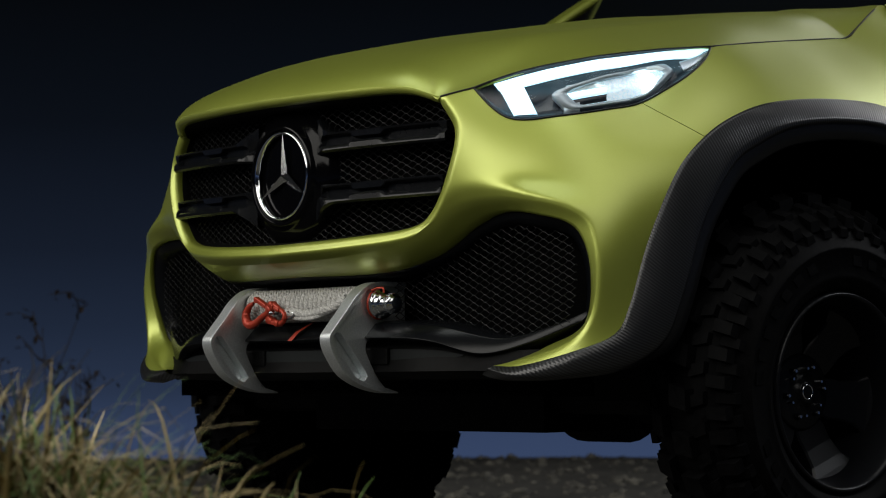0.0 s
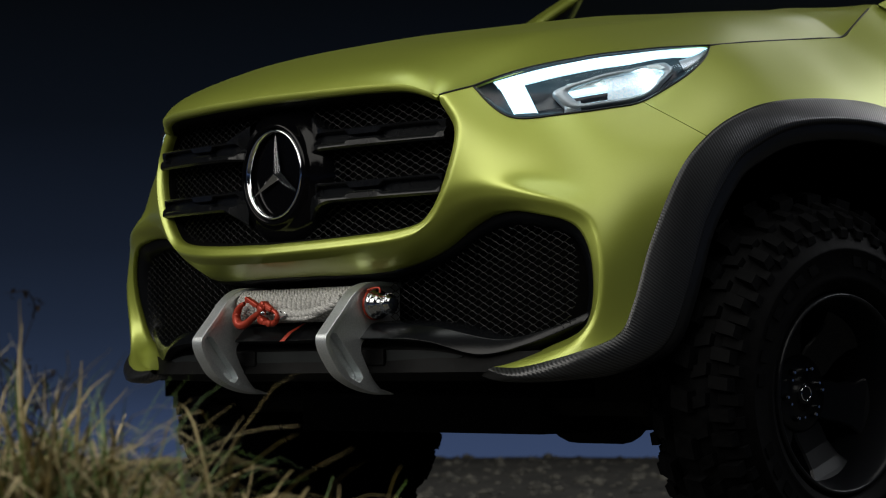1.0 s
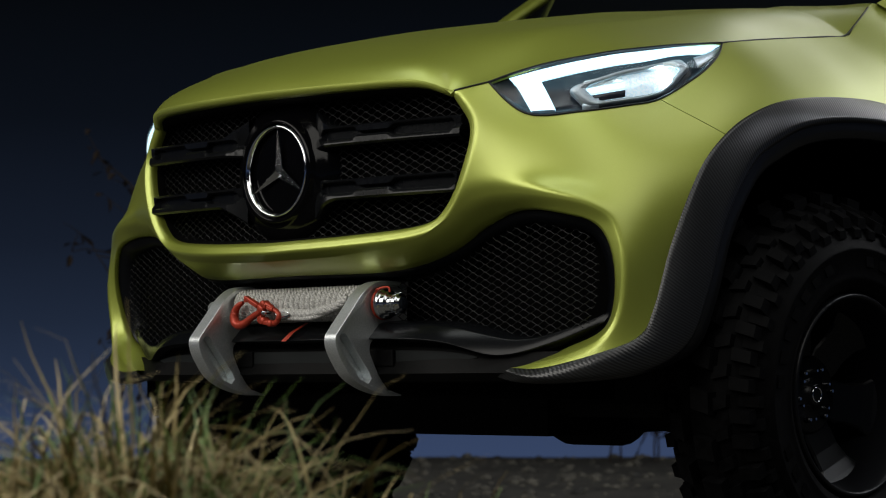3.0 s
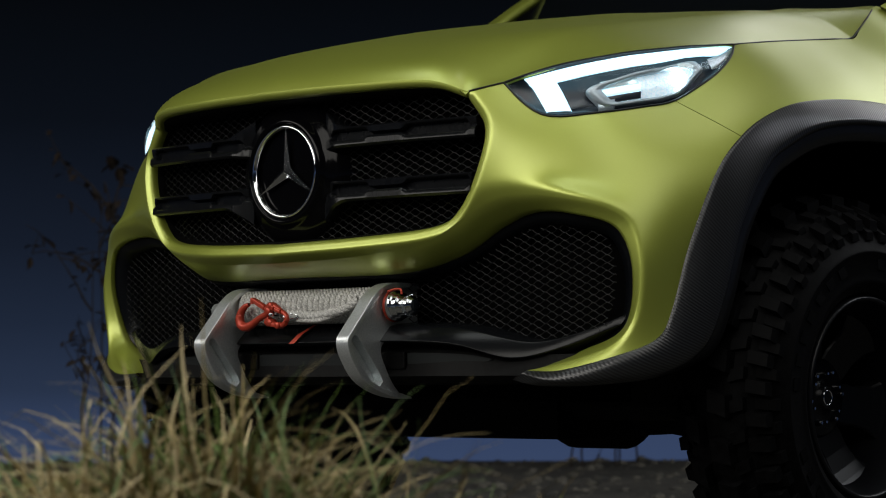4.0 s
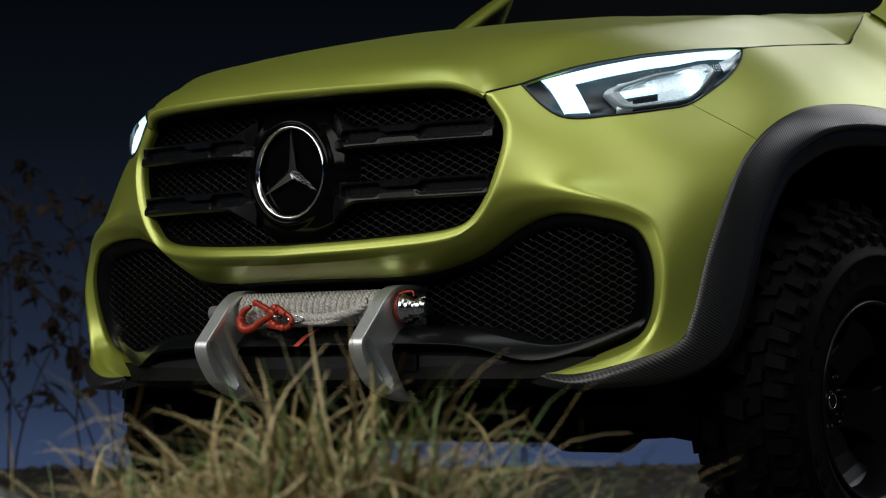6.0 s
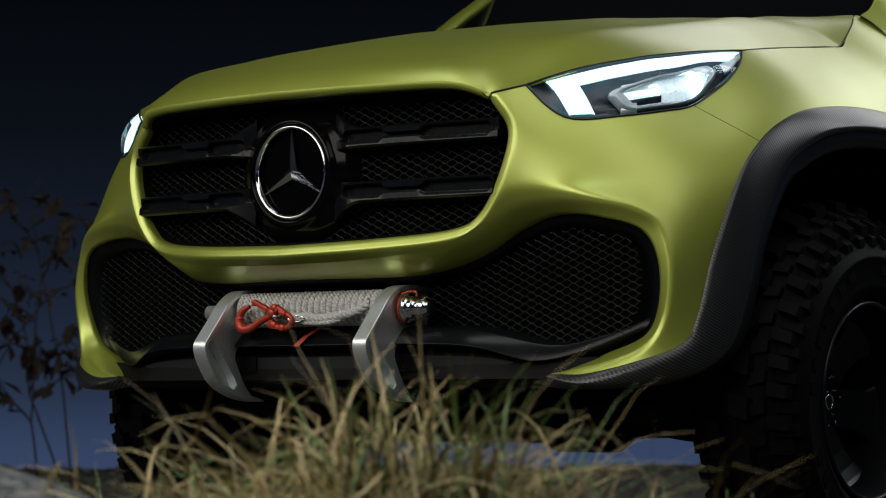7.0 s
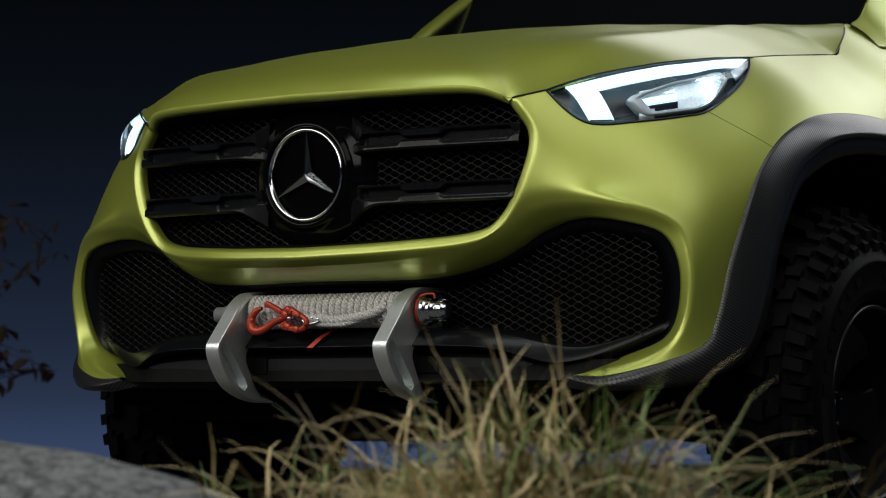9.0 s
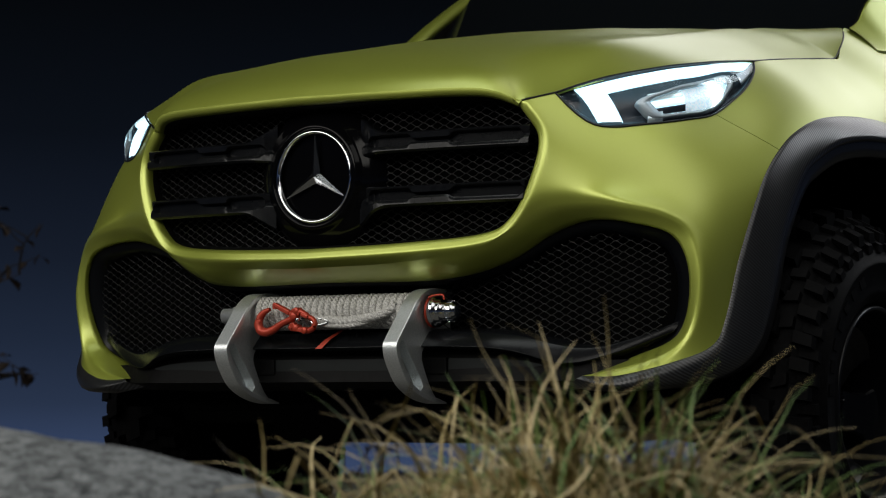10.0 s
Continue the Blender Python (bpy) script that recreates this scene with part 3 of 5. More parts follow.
liner = [sunk(ci, k, d) for k, d in ((0.01, 0.011), (0.06, 0.014), (0.12, 0.024), (0.15, 0.05), (0.17, 0.09))]
mesh_part("intake_liner", *both(*rows_mesh(liner)), LINER_BLACK, truck, "satin black frame inside the intake")

# front fender behind the seam
gap = np.array([0.0, 0.004, 0.0])
end_y = 1.75
top_rear = np.array([(0.735, 1.32, 1.40), (0.76, 1.55, 1.405), (0.775, end_y, 1.41)])
fender_outline = np.vstack([seam[::-1] + gap, even(lamp_low[k_lamp + 2:], 34)[:-1], even(shut + np.array([0.004, 0, 0]), 70), even(spline(top_rear), 12)[1:],
                            even(np.array([(0.775, end_y, 1.41), (0.89, end_y, 1.2), (0.925, end_y, 1.0), (0.92, end_y, 0.6)]), 26)[1:], even(np.array([(0.92, end_y, 0.6), (0.911, 1.41, 0.56)]), 10)[1:-1], even(flare_in[k_fl + 1:], 150)[::-1]])
fv, ff, fn = wrap_patch(fender_outline, 0.010)
calm = np.clip((fv[:, 1:2] - 0.42) / 0.2, 0, 1)
fn = fn * (1 - calm) + wrap_normals(to_wrap(fv)[0], 2.6) * calm
fn /= np.linalg.norm(fn, axis=1)[:, None]
for side in (1, -1):
    shell("fender", fv, ff, fn, PAINT, truck, "satin lemon-yellow front fender", mirror=side < 0)

# bonnet
HOOD_GUIDES = [(0, 0.10, 1.266), (0, 0.21, 1.294), (0, 0.45, 1.345), (0, 0.8, 1.402), (0, 1.1, 1.440), (0.2, 0.12, 1.264), (0.2, 0.3, 1.306), (0.2, 0.6, 1.362), (0.2, 0.96, 1.411),
               (0.34, 0.16, 1.258), (0.35, 0.25, 1.284), (0.345, 0.37, 1.314), (0.36, 0.5, 1.338), (0.38, 0.75, 1.372), (0.40, 1.05, 1.402),
               (0.445, 0.20, 1.268), (0.45, 0.30, 1.288), (0.465, 0.45, 1.316), (0.49, 0.75, 1.350), (0.51, 1.05, 1.390),
               (0.535, 0.25, 1.266), (0.575, 0.38, 1.288), (0.61, 0.54, 1.304), (0.64, 0.75, 1.333), (0.645, 1.0, 1.366), (0.65, 1.15, 1.388), (0.70, 0.75, 1.310), (0.70, 1.0, 1.338)]
nose = np.vstack([mirrored(even(rim_top, 60))[::-1][:-1], even(rim_top, 60)])[:, :2] - np.array([0.0, 0.012])


def nose_gap(q):
    a, b = nose[:-1], nose[1:]
    ab = b - a
    w = np.clip(((q[:, None] - a) * ab).sum(2) / (ab ** 2).sum(1), 0, 1)
    return np.sqrt((((a + w[..., None] * ab) - q[:, None]) ** 2).sum(2)).min(1)


def nose_roll(q):
    """How far the bonnet rolls down towards the grille edge."""
    return 0.045 * np.exp(-nose_gap(q) / 0.024)


def bend(u, k):
    """A straight rise that starts softly at zero."""
    return k * np.logaddexp(0, u / k)


def dome(q):
    """The bonnet's section: a crisp ridge, a shallow valley beside it and the outer crown that rolls over."""
    x, y = np.abs(q[:, 0]), q[:, 1]
    x1 = 0.330 - 0.03 * np.clip(y - 0.1, 0, 1)
    x2 = 0.490 + 0.082 * np.sin(np.pi * np.clip((y - 0.02) / 1.2, 0, 1)) ** 0.8
    x_mid = 0.5 * (x1 + x2)
    fade = np.clip((y - 0.02) / 0.30, 0, 1)
    return (-0.10 * bend(x - x1, 0.005) + 0.15 * bend(x - x_mid, 0.02) - 0.30 * bend(x - x2, 0.010)) * fade * fade * (3 - 2 * fade) * np.clip((1.34 - y) / 0.24, 0, 1)


edge_h = np.vstack([even(rim_top, 20), even(np.vstack([rim_top[-1:], lamp_top]), 26)[1:], even(shut, 18)[1:], even(cowl, 10)[1:]])
half_pts = np.vstack([edge_h, HOOD_GUIDES])
half_soft = np.r_[np.full(len(edge_h), 5e-4), np.full(len(HOOD_GUIDES), 5e-3)]
keep = half_pts[:, 0] > 0.01
pts = np.vstack([half_pts, mirrored(half_pts[keep])])
soft = np.r_[half_soft, half_soft[keep]]
hood_base = Surface(pts[:, :2], pts[:, 2] + nose_roll(pts[:, :2]) - dome(pts[:, :2]), soft)


def hood_z(q):
    q = np.asarray(q, float)
    return hood_base(q) - nose_roll(q) + dome(q)


slit = np.array([-0.0025, 0.0015, 0.0])
half = np.vstack([even(rim_top, 70), even(np.vstack([rim_top[-1:], lamp_top]), 80)[1:] + slit, even(shut, 70)[1:] + slit, even(cowl, 50)[1:]])
outline_h = np.vstack([half, mirrored(half)[::-1][1:-1]])
hv, hf = fill(outline_h[:, :2], 0.011)
def bonnet_shape(q):
    return dome(q) - nose_roll(q)


hn = np.c_[-slope(hood_base, hv, 0, (0.03, 0.06, 0.09)) - slope(bonnet_shape, hv, 0, (1e-3,)), -slope(hood_base, hv, 1, (0.03, 0.07, 0.11)) - slope(bonnet_shape, hv, 1, (1e-3,)), np.ones(len(hv))]
hn /= np.linalg.norm(hn, axis=1)[:, None]
shell("bonnet", np.c_[hv, hood_z(hv)], hf, hn, PAINT, truck, "domed satin lemon-yellow bonnet with two ridges")

# black strips added for the shade in the gaps round the bonnet
gap_line = settled(even(np.vstack([rim_top[-1:], lamp_top[:1]]), 16)) + np.array([0.0, -0.0005, 0.0008])
side_line = even(shut[shut[:, 1] < 1.26], 60)
side_line[:, 2] = hood_z(side_line[:, :2] + slit[:2]) - 0.0006
for side in (1, -1):
    for line in (gap_line, side_line):
        a, b = tube(line, 0.0021, 6)
        if side < 0:
            a, b = flip(a, b)
        mesh_part("bonnet_gap_shade", a, b, GASKET_AND_GAP, truck, "black strip standing in for the shade in the bonnet gap")

# carbon wheel-arch flares
fi, fo = flare_in, flare_out
rows = []
for u in (0.0, 0.035, 0.09, 0.3, 0.55, 0.8, 0.95, 1.0):
    bulge = np.interp(np.linspace(0, 1, len(fi)), [0, 0.18, 0.34, 1], [0.014, 0.013, 0.007, 0.006]) * math.sin(math.pi * u) ** 0.8 + (0.004 if 0 < u < 1 else 0.0)
    out = np.c_[np.full(len(fi), 0.85), np.full(len(fi), -0.35), np.full(len(fi), 0.1)]
    rows.append(fi + (fo - fi) * u + out * (bulge * np.clip(np.linspace(0, 8, len(fi)), 0.15, 1))[:, None])
rows.append(fo + np.array([-0.006, 0.005, -0.004]))
rows.append(fo + np.array([-0.02, 0.010, -0.006]))
rows.append(fo + np.array([-0.06, 0.02, -0.008]))
frv, frf = rows_mesh(rows)
well = [fo + np.array([-0.05, 0.018, 0.012]), fo + np.array([-0.10, 0.02, 0.03]), fo * np.array([0, 1, 1]) + np.array([0.10, 0.01, 0.04])]
wv_, wf_ = rows_mesh([r[24:] for r in well])
edge = fo[28:]
inward = np.c_[np.zeros(len(edge)), 0.804 - edge[:, 1], 0.499 - edge[:, 2]]
inward /= np.linalg.norm(inward, axis=1)[:, None]
reach = 0.036 * np.clip(np.linspace(0, 9, len(edge)), 0.0, 1.0)[:, None]
trim_rows = [edge + np.array([-0.006, 0.002, 0.0]), edge + inward * reach * 0.5 + np.array([-0.007, 0.003, 0]), edge + inward * reach + np.array([-0.010, 0.006, 0]), edge + inward * (reach + 0.004) + np.array([-0.018, 0.010, 0]), edge + inward * reach + np.array([-0.05, 0.014, 0])]
tv_, tf_ = rows_mesh(trim_rows)
for side in (1, -1):
    a, b = (frv, frf) if side > 0 else flip(frv, frf)
    mesh_part("wheel_arch_flare", a, b, CARBON, truck, "ribbed dark carbon-fibre wheel-arch flare")
    a, b = (tv_, tf_) if side > 0 else flip(tv_, tf_)
    mesh_part("arch_trim", a, b, MESH_BLACK, truck, "smooth black inner edge of the wheel arch")
    a, b = (wv_, wf_) if side > 0 else flip(wv_, wf_)
    mesh_part("wheel_well", a, b, BLACK, truck)

# ---- head lamps ----
ns = 40
lt, ll = even(lamp_top, ns), even(lamp_low, ns)
LOW_AT = np.linspace(0, 1, ns)


def lamp_point(s, t, depth):
    """A point of the lamp: s along it from the grille outwards, t from its lower to its upper edge."""
    top = np.array([np.interp(s, LOW_AT, lt[:, k]) for k in range(3)])
    low = np.array([np.interp(s, LOW_AT, ll[:, k]) for k in range(3)])
    p = low + (top - low) * t
    out = np.array([0.62, -0.62, 0.30])
    swell = 0.034 * math.sin(math.pi * min(max(s, 0), 1)) ** 1.5 * math.sin(math.pi * min(max(t, 0), 1))
    return p + out * (swell - depth)


def lamp_strip(path, name, mat, parent, side, depth, rise=0.004, label=""):
    """A raised band through pairs of (s, t) edge points."""
    rows = []
    a = np.array([lamp_point(*p, depth) for p in path[0]])
    b = np.array([lamp_point(*p, depth) for p in path[1]])
    lift = np.array([0.62, -0.62, 0.30]) * rise
    rows = [a - lift, a + lift * 0.5, a * 0.85 + b * 0.15 + lift, a * 0.15 + b * 0.85 + lift, b + lift * 0.5, b - lift]
    vv, ff_ = rows_mesh(rows)
    if side < 0:
        vv, ff_ = flip(vv, ff_)
    return mesh_part(name, vv, ff_, mat, parent, label)


for side in (1, -1):
    grid = [[lamp_point(s, t, 0.0) for s in np.linspace(0, 1, 36)] for t in np.linspace(0, 1, 10)]
    a, b = rows_mesh(grid)
    if side < 0:
        a, b = flip(a, b)
    lens = mesh_part("headlight", a, b, LENS, truck, "clear headlight lens lit from inside")
    lens.visible_shadow = False
    grid = [[lamp_point(s, t, 0.004 + 0.055 * (math.sin(math.pi * s) * math.sin(math.pi * t)) ** 0.5) for s in np.linspace(0, 1, 36)] for t in np.linspace(0, 1, 12)]
    a, b = rows_mesh(grid)
    if side < 0:
        a, b = flip(a, b)
    mesh_part("lamp_housing", a, b, LAMP_DARK, lens)
    ss = np.linspace(0.08, 0.985, 46)
    foot_t = np.interp(ss, [0, 0.70, 0.78, 0.86, 0.92, 1.0], [0.66, 0.67, 0.62, 0.50, 0.52, 0.70])
    lamp_strip(([(s, 0.925) for s in ss], [(s, t) for s, t in zip(np.linspace(0.103, 0.985, 46), foot_t)]), "light_guide", LAMP_GLOW, lens, side, 0.016, label="glowing white light guide")
    tt = np.linspace(0.11, 0.92, 14)
    lamp_strip(([(0.08 + 0.115 * (0.92 - t), t) for t in tt], [(0.178 + 0.085 * (0.92 - t), t) for t in tt]), "light_guide", LAMP_GLOW, lens, side, 0.017, label="glowing white light guide")
    pod = np.array([(0.285, 0.46), (0.335, 0.13), (0.50, 0.12), (0.640, 0.13), (0.765, 0.36), (0.735, 0.60), (0.50, 0.59)])
    loop = pod
    for _ in range(3):
        nxt = np.roll(loop, -1, 0)
        loop = np.stack([loop * 0.86 + nxt * 0.14, loop * 0.14 + nxt * 0.86], 1).reshape(-1, 2)
    loop = np.vstack([loop, loop[:1]])
    mid_ = pod.mean(0)
    rows = [[lamp_point(*(mid_ + (q - mid_) * k), dpt) for q in loop] for k, dpt in ((1.0, 0.042), (1.0, 0.025), (0.97, 0.022), (0.80, 0.025), (0.77, 0.040))]
    a, b = rows_mesh(rows)
    if side < 0:
        a, b = flip(a, b)
    mesh_part("lamp_pod", a, b, LAMP_GREY, lens, "silver lamp surround")
    cell = [[lamp_point(*(mid_ + (q - mid_) * k), 0.040 - 0.006 * (1 - k)) for q in loop] for k in (0.77, 0.55, 0.28, 0.01)]
    a, b = rows_mesh(cell)
    if side < 0:
        a, b = flip(a, b)
    mesh_part("reflector", a, b, REFLECTED_GLOW, lens, "honeycomb reflector with projector light put in as glow")
    wing = [[lamp_point(s, t, 0.034) for s in (0.345, 0.40, 0.475)] for t in (0.40, 0.47, 0.54)]
    a, b = rows_mesh(wing)
    if side < 0:
        a, b = flip(a, b)
    thick(mesh_part("side_reflector", a, b, FROSTED, lens, "bright side reflector"), 0.003)
    # inner reflector strip: the projector's light on it is put in as glow
    lamp_strip(([(s, 0.40) for s in (0.34, 0.40, 0.475)], [(s, 0.31) for s in (0.35, 0.405, 0.475)]), "reflected_glow_strip", LAMP_GLOW, lens, side, 0.032, 0.003, "white inner reflector strip with projector light put in as glow")
    # raised dark strip along the lower side of the inner strip
    lamp_strip(([(s, 0.29) for s in (0.36, 0.41, 0.475)], [(s, 0.20) for s in (0.375, 0.42, 0.47)]), "lamp_dark_strip", LAMP_DARK, lens, side, 0.032, 0.002)
    lamp_strip(([(0.655, 0.585), (0.705, 0.555), (0.730, 0.45)], [(0.650, 0.50), (0.685, 0.475), (0.700, 0.42)]), "end_reflector", FROSTED, lens, side, 0.024, 0.003, "bright end reflector")
    foot = [[lamp_point(s + 0.03 * t, t, 0.024) for s in (0.325, 0.375)] for t in (0.05, 0.22)]
    a, b = rows_mesh(foot)
    if side < 0:
        a, b = flip(a, b)
    thick(mesh_part("lamp_bracket", a, b, LAMP_GREY, lens, "pale lamp bracket"), 0.004)
    # pale strip added for the reflection at the lens's outer end
    ts = np.linspace(0.80, 0.975, 10)
    lamp_strip(([(s, 0.50) for s in ts], [(s, 0.30 - 0.1 * s) for s in ts]), "lens_end_reflection", LAMP_GREY, lens, side, 0.020, label="pale silver strip for the reflection in the lens end")
    c0 = lamp_point(0.645, 0.36, 0.030)
    c0[0] *= side
    bm = bmesh.new()
    bmesh.ops.create_uvsphere(bm, u_segments=20, v_segments=12, radius=0.014)
    bmesh.ops.translate(bm, verts=bm.verts, vec=c0)
    part("projector", bm, PROJECTOR, lens, "glowing projector lamp")
    for seal in (lt, ll):
        a, b = tube(seal + np.array([0.62, -0.62, 0.3]) * 0.001, 0.0024, 6)
        if side < 0:
            a, b = flip(a, b)
        mesh_part("lamp_gasket", a, b, GASKET_AND_GAP, lens)

# ---- grille ----


def wire_mesh(x0, x1, z0, z1, surface_y, cell_w, cell_h, radius, keep):
    """Rows of wavy wires that touch crest to trough, so that they leave lozenges."""
    verts, faces = [], []
    nrow = int((z1 - z0) / cell_h)
    sub = 4
    for i in range(nrow):
        xs = np.arange(x0, x1, cell_w / (2 * sub))
        ph = math.pi * (i % 2)
        zs = z0 + i * cell_h + 0.5 * cell_h * np.cos(2 * math.pi * (xs - x0) / cell_w + ph)
        run = []
        ok = keep(xs, zs)
        for x, z, k in zip(xs, zs, ok):
            if k:
                run.append((x, surface_y(x, z) + 0.002 * (i % 2), z))
            else:
                if len(run) > 2:
                    add_wire(verts, faces, run, radius)
                run = []
        if len(run) > 2:
            add_wire(verts, faces, run, radius)
    return verts, faces


def add_wire(verts, faces, run, radius):
    p = np.asarray(run)
    d = np.gradient(p, axis=0)
    d /= np.linalg.norm(d, axis=1)[:, None] + 1e-9
    a = np.cross(d, [0, 1.0, 0])
    a /= np.linalg.norm(a, axis=1)[:, None] + 1e-9
    o = np.array([0, 1.0, 0])
    base = len(verts)
    for q, s in zip(p, a):
        verts += [tuple(q + s * radius), tuple(q - o * radius * 1.6), tuple(q - s * radius), tuple(q + o * radius)]
    for i in range(len(p) - 1):
        for k in range(4):
            b = base + 4 * i
            faces.append((b + k, b + (k + 1) % 4, b + 4 + (k + 1) % 4, b + 4 + k))


grille = new("grille")
grille.parent = truck
grille.matrix_parent_inverse = truck.matrix_basis.inverted()


def grille_y(x, z):
    return 0.045 + 0.25 * x * x


ring_xz = shrink(ring, 0.018, 0)[:, [0, 2]]
loop_xz = np.vstack([ring_xz, ring_xz[::-1] * np.array([-1, 1])])


def in_grille(x, z):
    return inside(loop_xz, np.c_[x, z])


gmv, gmf = wire_mesh(-0.53, 0.53, 0.838, 1.165, grille_y, 0.032, 0.0080, 0.0009, in_grille)
mesh_part("grille_mesh", gmv, gmf, MESH_BLACK, grille, "black lozenge wire mesh")
# black sheet added for the shade behind the grille mesh
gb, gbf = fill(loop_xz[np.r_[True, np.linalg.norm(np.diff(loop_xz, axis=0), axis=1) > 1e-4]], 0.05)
mesh_part("grille_shade_sheet", [(x, grille_y(x, 0) + 0.035, z) for x, z in gb], gbf, CAVITY_SHADE, grille)


def step_up(x, a, b):
    u = min(max((x - a) / (b - a), 0.0), 1.0)
    return u * u * (3 - 2 * u)


def slat_bar(z0, side, parent):
    """A twin slat: a long bar with two sunk pockets joined by a groove, flaring towards the badge."""
    xs = np.linspace(0.112, 0.512 if z0 > 1 else 0.500, 110)
    prof = []
    for x in xs:
        y = grille_y(x, 0) - 0.040 + 0.024 * (1 - step_up(x, 0.105, 0.165))
        pocket = max(step_up(x, 0.135, 0.148) * (1 - step_up(x, 0.240, 0.252)), step_up(x, 0.330, 0.350) * (1 - step_up(x, 0.488, 0.500)))
        groove = step_up(x, 0.135, 0.148) * (1 - step_up(x, 0.488, 0.500))
        flare = 0.046 * (1 - step_up(x, 0.085, 0.205)) ** 1.4
        zt = z0 + 0.01 * (x - 0.3)
        top, low = 0.021 + (flare if z0 > 1 else 0.12 * flare), 0.023 + (flare if z0 < 1 else 0.12 * flare)
        gt = zt + 0.004 + 0.010 * pocket
        gb = zt - 0.002 - 0.007 * pocket
        dip = 0.001 + 0.015 * groove
        prof.append([(x, y + 0.045, zt + top), (x, y + 0.004, zt + top), (x, y, zt + top - 0.003), (x, y + 0.001, gt + 0.002), (x, y + 0.002 + dip * 0.1, gt), (x, y + 0.001 + dip, gt - 0.002), (x, y + 0.001 + dip, gb + 0.002), (x, y - 0.001, gb), (x, y - 0.005, gb - 0.005), (x, y - 0.006, zt - low + 0.005), (x, y, zt - low), (x, y + 0.045, zt - low)])
    a, b = rows_mesh(prof)
    if side < 0:
        a, b = flip(a, b)
    return creased(mesh_part("grille_slat", a, b, SLAT_BLACK, parent, "gloss black twin slat with sunk pockets"), 32)


for z0 in (1.065, 0.950):
    for side in (1, -1):
        slat_bar(z0, side, grille)

# round badge: dished backing, bright ring and three arms
hub = mesh_part("badge", *revolve([(0.075, 0.178), (0.045, 0.170), (0.026, 0.155), (0.015, 0.138), (0.009, 0.125), (0.005, 0.119), (-0.001, 0.115), (-0.004, 0.110), (-0.004, 0.106), (0.004, 0.1035), (0.0155, 0.1025), (0.016, 0.098), (0.016, 0.0001)], (0, 0.012, 1.0), 64, "y"), BADGE_BLACK, truck, "round gloss black badge with a bright ring")
mesh_part("badge_ring", *revolve([(0.006, 0.0925), (-0.002, 0.0945), (-0.004, 0.0975), (-0.002, 0.1005), (0.006, 0.1025)], (0, 0.012, 1.0), 72, "y"), CHROME, hub, "chrome ring")
for k in range(3):
    a = radians(90 + 120 * k)
    d = np.array([math.cos(a), 0, math.sin(a)])
    n = np.array([-math.sin(a), 0, math.cos(a)])
    c = np.array([0, 0.020, 1.0])
    tip = c + d * 0.096 - np.array([0, 0.004, 0])
    mid = c - np.array([0, 0.0098, 0])
    w1 = c + np.array([math.cos(a + radians(60)), 0, math.sin(a + radians(60))]) * 0.0135
    w2 = c + np.array([math.cos(a - radians(60)), 0, math.sin(a - radians(60))]) * 0.0135
    mesh_part("badge_arm", [mid, w1, tip, w2], [(0, 1, 2), (0, 2, 3), (1, 3, 2), (0, 3, 1)], CHROME_SOFT, hub, "chrome arm", smooth=False)

# ---- lower intake mesh and bumper beam ----


def low_y(x, z):
    return 0.125 + 0.13 * x * x


deep_xz = sunk(ci, 0.135, 0)[:, [0, 2]]
loop_low = np.vstack([deep_xz, [(0.55, 0.56), (-0.55, 0.56)], deep_xz[::-1] * np.array([-1, 1])])


def in_low(x, z):
    return inside(loop_low, np.c_[x, z])


lmv, lmf = wire_mesh(-0.82, 0.82, 0.585, 0.89, low_y, 0.032, 0.0080, 0.0009, in_low)
mesh_part("intake_mesh", lmv, lmf, MESH_BLACK, truck, "black lozenge wire mesh")
# black sheet added for the shade behind the intake mesh
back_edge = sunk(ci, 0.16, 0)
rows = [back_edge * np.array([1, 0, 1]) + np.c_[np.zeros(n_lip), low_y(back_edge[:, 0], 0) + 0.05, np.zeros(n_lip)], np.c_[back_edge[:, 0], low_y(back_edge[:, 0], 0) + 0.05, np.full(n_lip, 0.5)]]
mesh_part("intake_shade_sheet", *both(*rows_mesh(rows)), CAVITY_SHADE, truck)

# wavy beam across the intake foot
BEAM_TOP = [(0, 0.085, 0.664), (0.32, 0.09, 0.664), (0.46, 0.10, 0.655), (0.60, 0.148, 0.627), (0.70, 0.192, 0.647), (0.785, 0.238, 0.684)]
BEAM_LOW = [(0, 0.045, 0.628), (0.32, 0.05, 0.628), (0.46, 0.06, 0.619), (0.565, 0.108, 0.590), (0.66, 0.160, 0.610), (0.765, 0.220, 0.654)]
bt, bl = even(spline(BEAM_TOP), 60), even(spline(BEAM_LOW), 60)
rows = [bt + np.array([0, 0.07, 0.006]), bt + np.array([0, 0.012, 0.002]), bt * 0.8 + bl * 0.2 + np.array([0, -0.004, 0.004]), bl + np.array([0, -0.004, 0.001]), bl + np.array([0, 0.05, -0.010])]
rounded(mesh_part("bumper_beam", *both(*rows_mesh(rows)), BEAM_BLACK, truck, "wavy gloss black bumper beam with crisp edges"), 0.0025, 2, 22)
# grey skid panel below the beam
PAN_TOP = [(0, 0.075, 0.605), (0.3, 0.08, 0.605), (0.45, 0.09, 0.600), (0.52, 0.10, 0.590)]
PAN_LOW = [(0, 0.075, 0.574), (0.3, 0.08, 0.574), (0.45, 0.09, 0.577), (0.52, 0.10, 0.588)]
pt, pl = even(spline(PAN_TOP), 30), even(spline(PAN_LOW), 30)
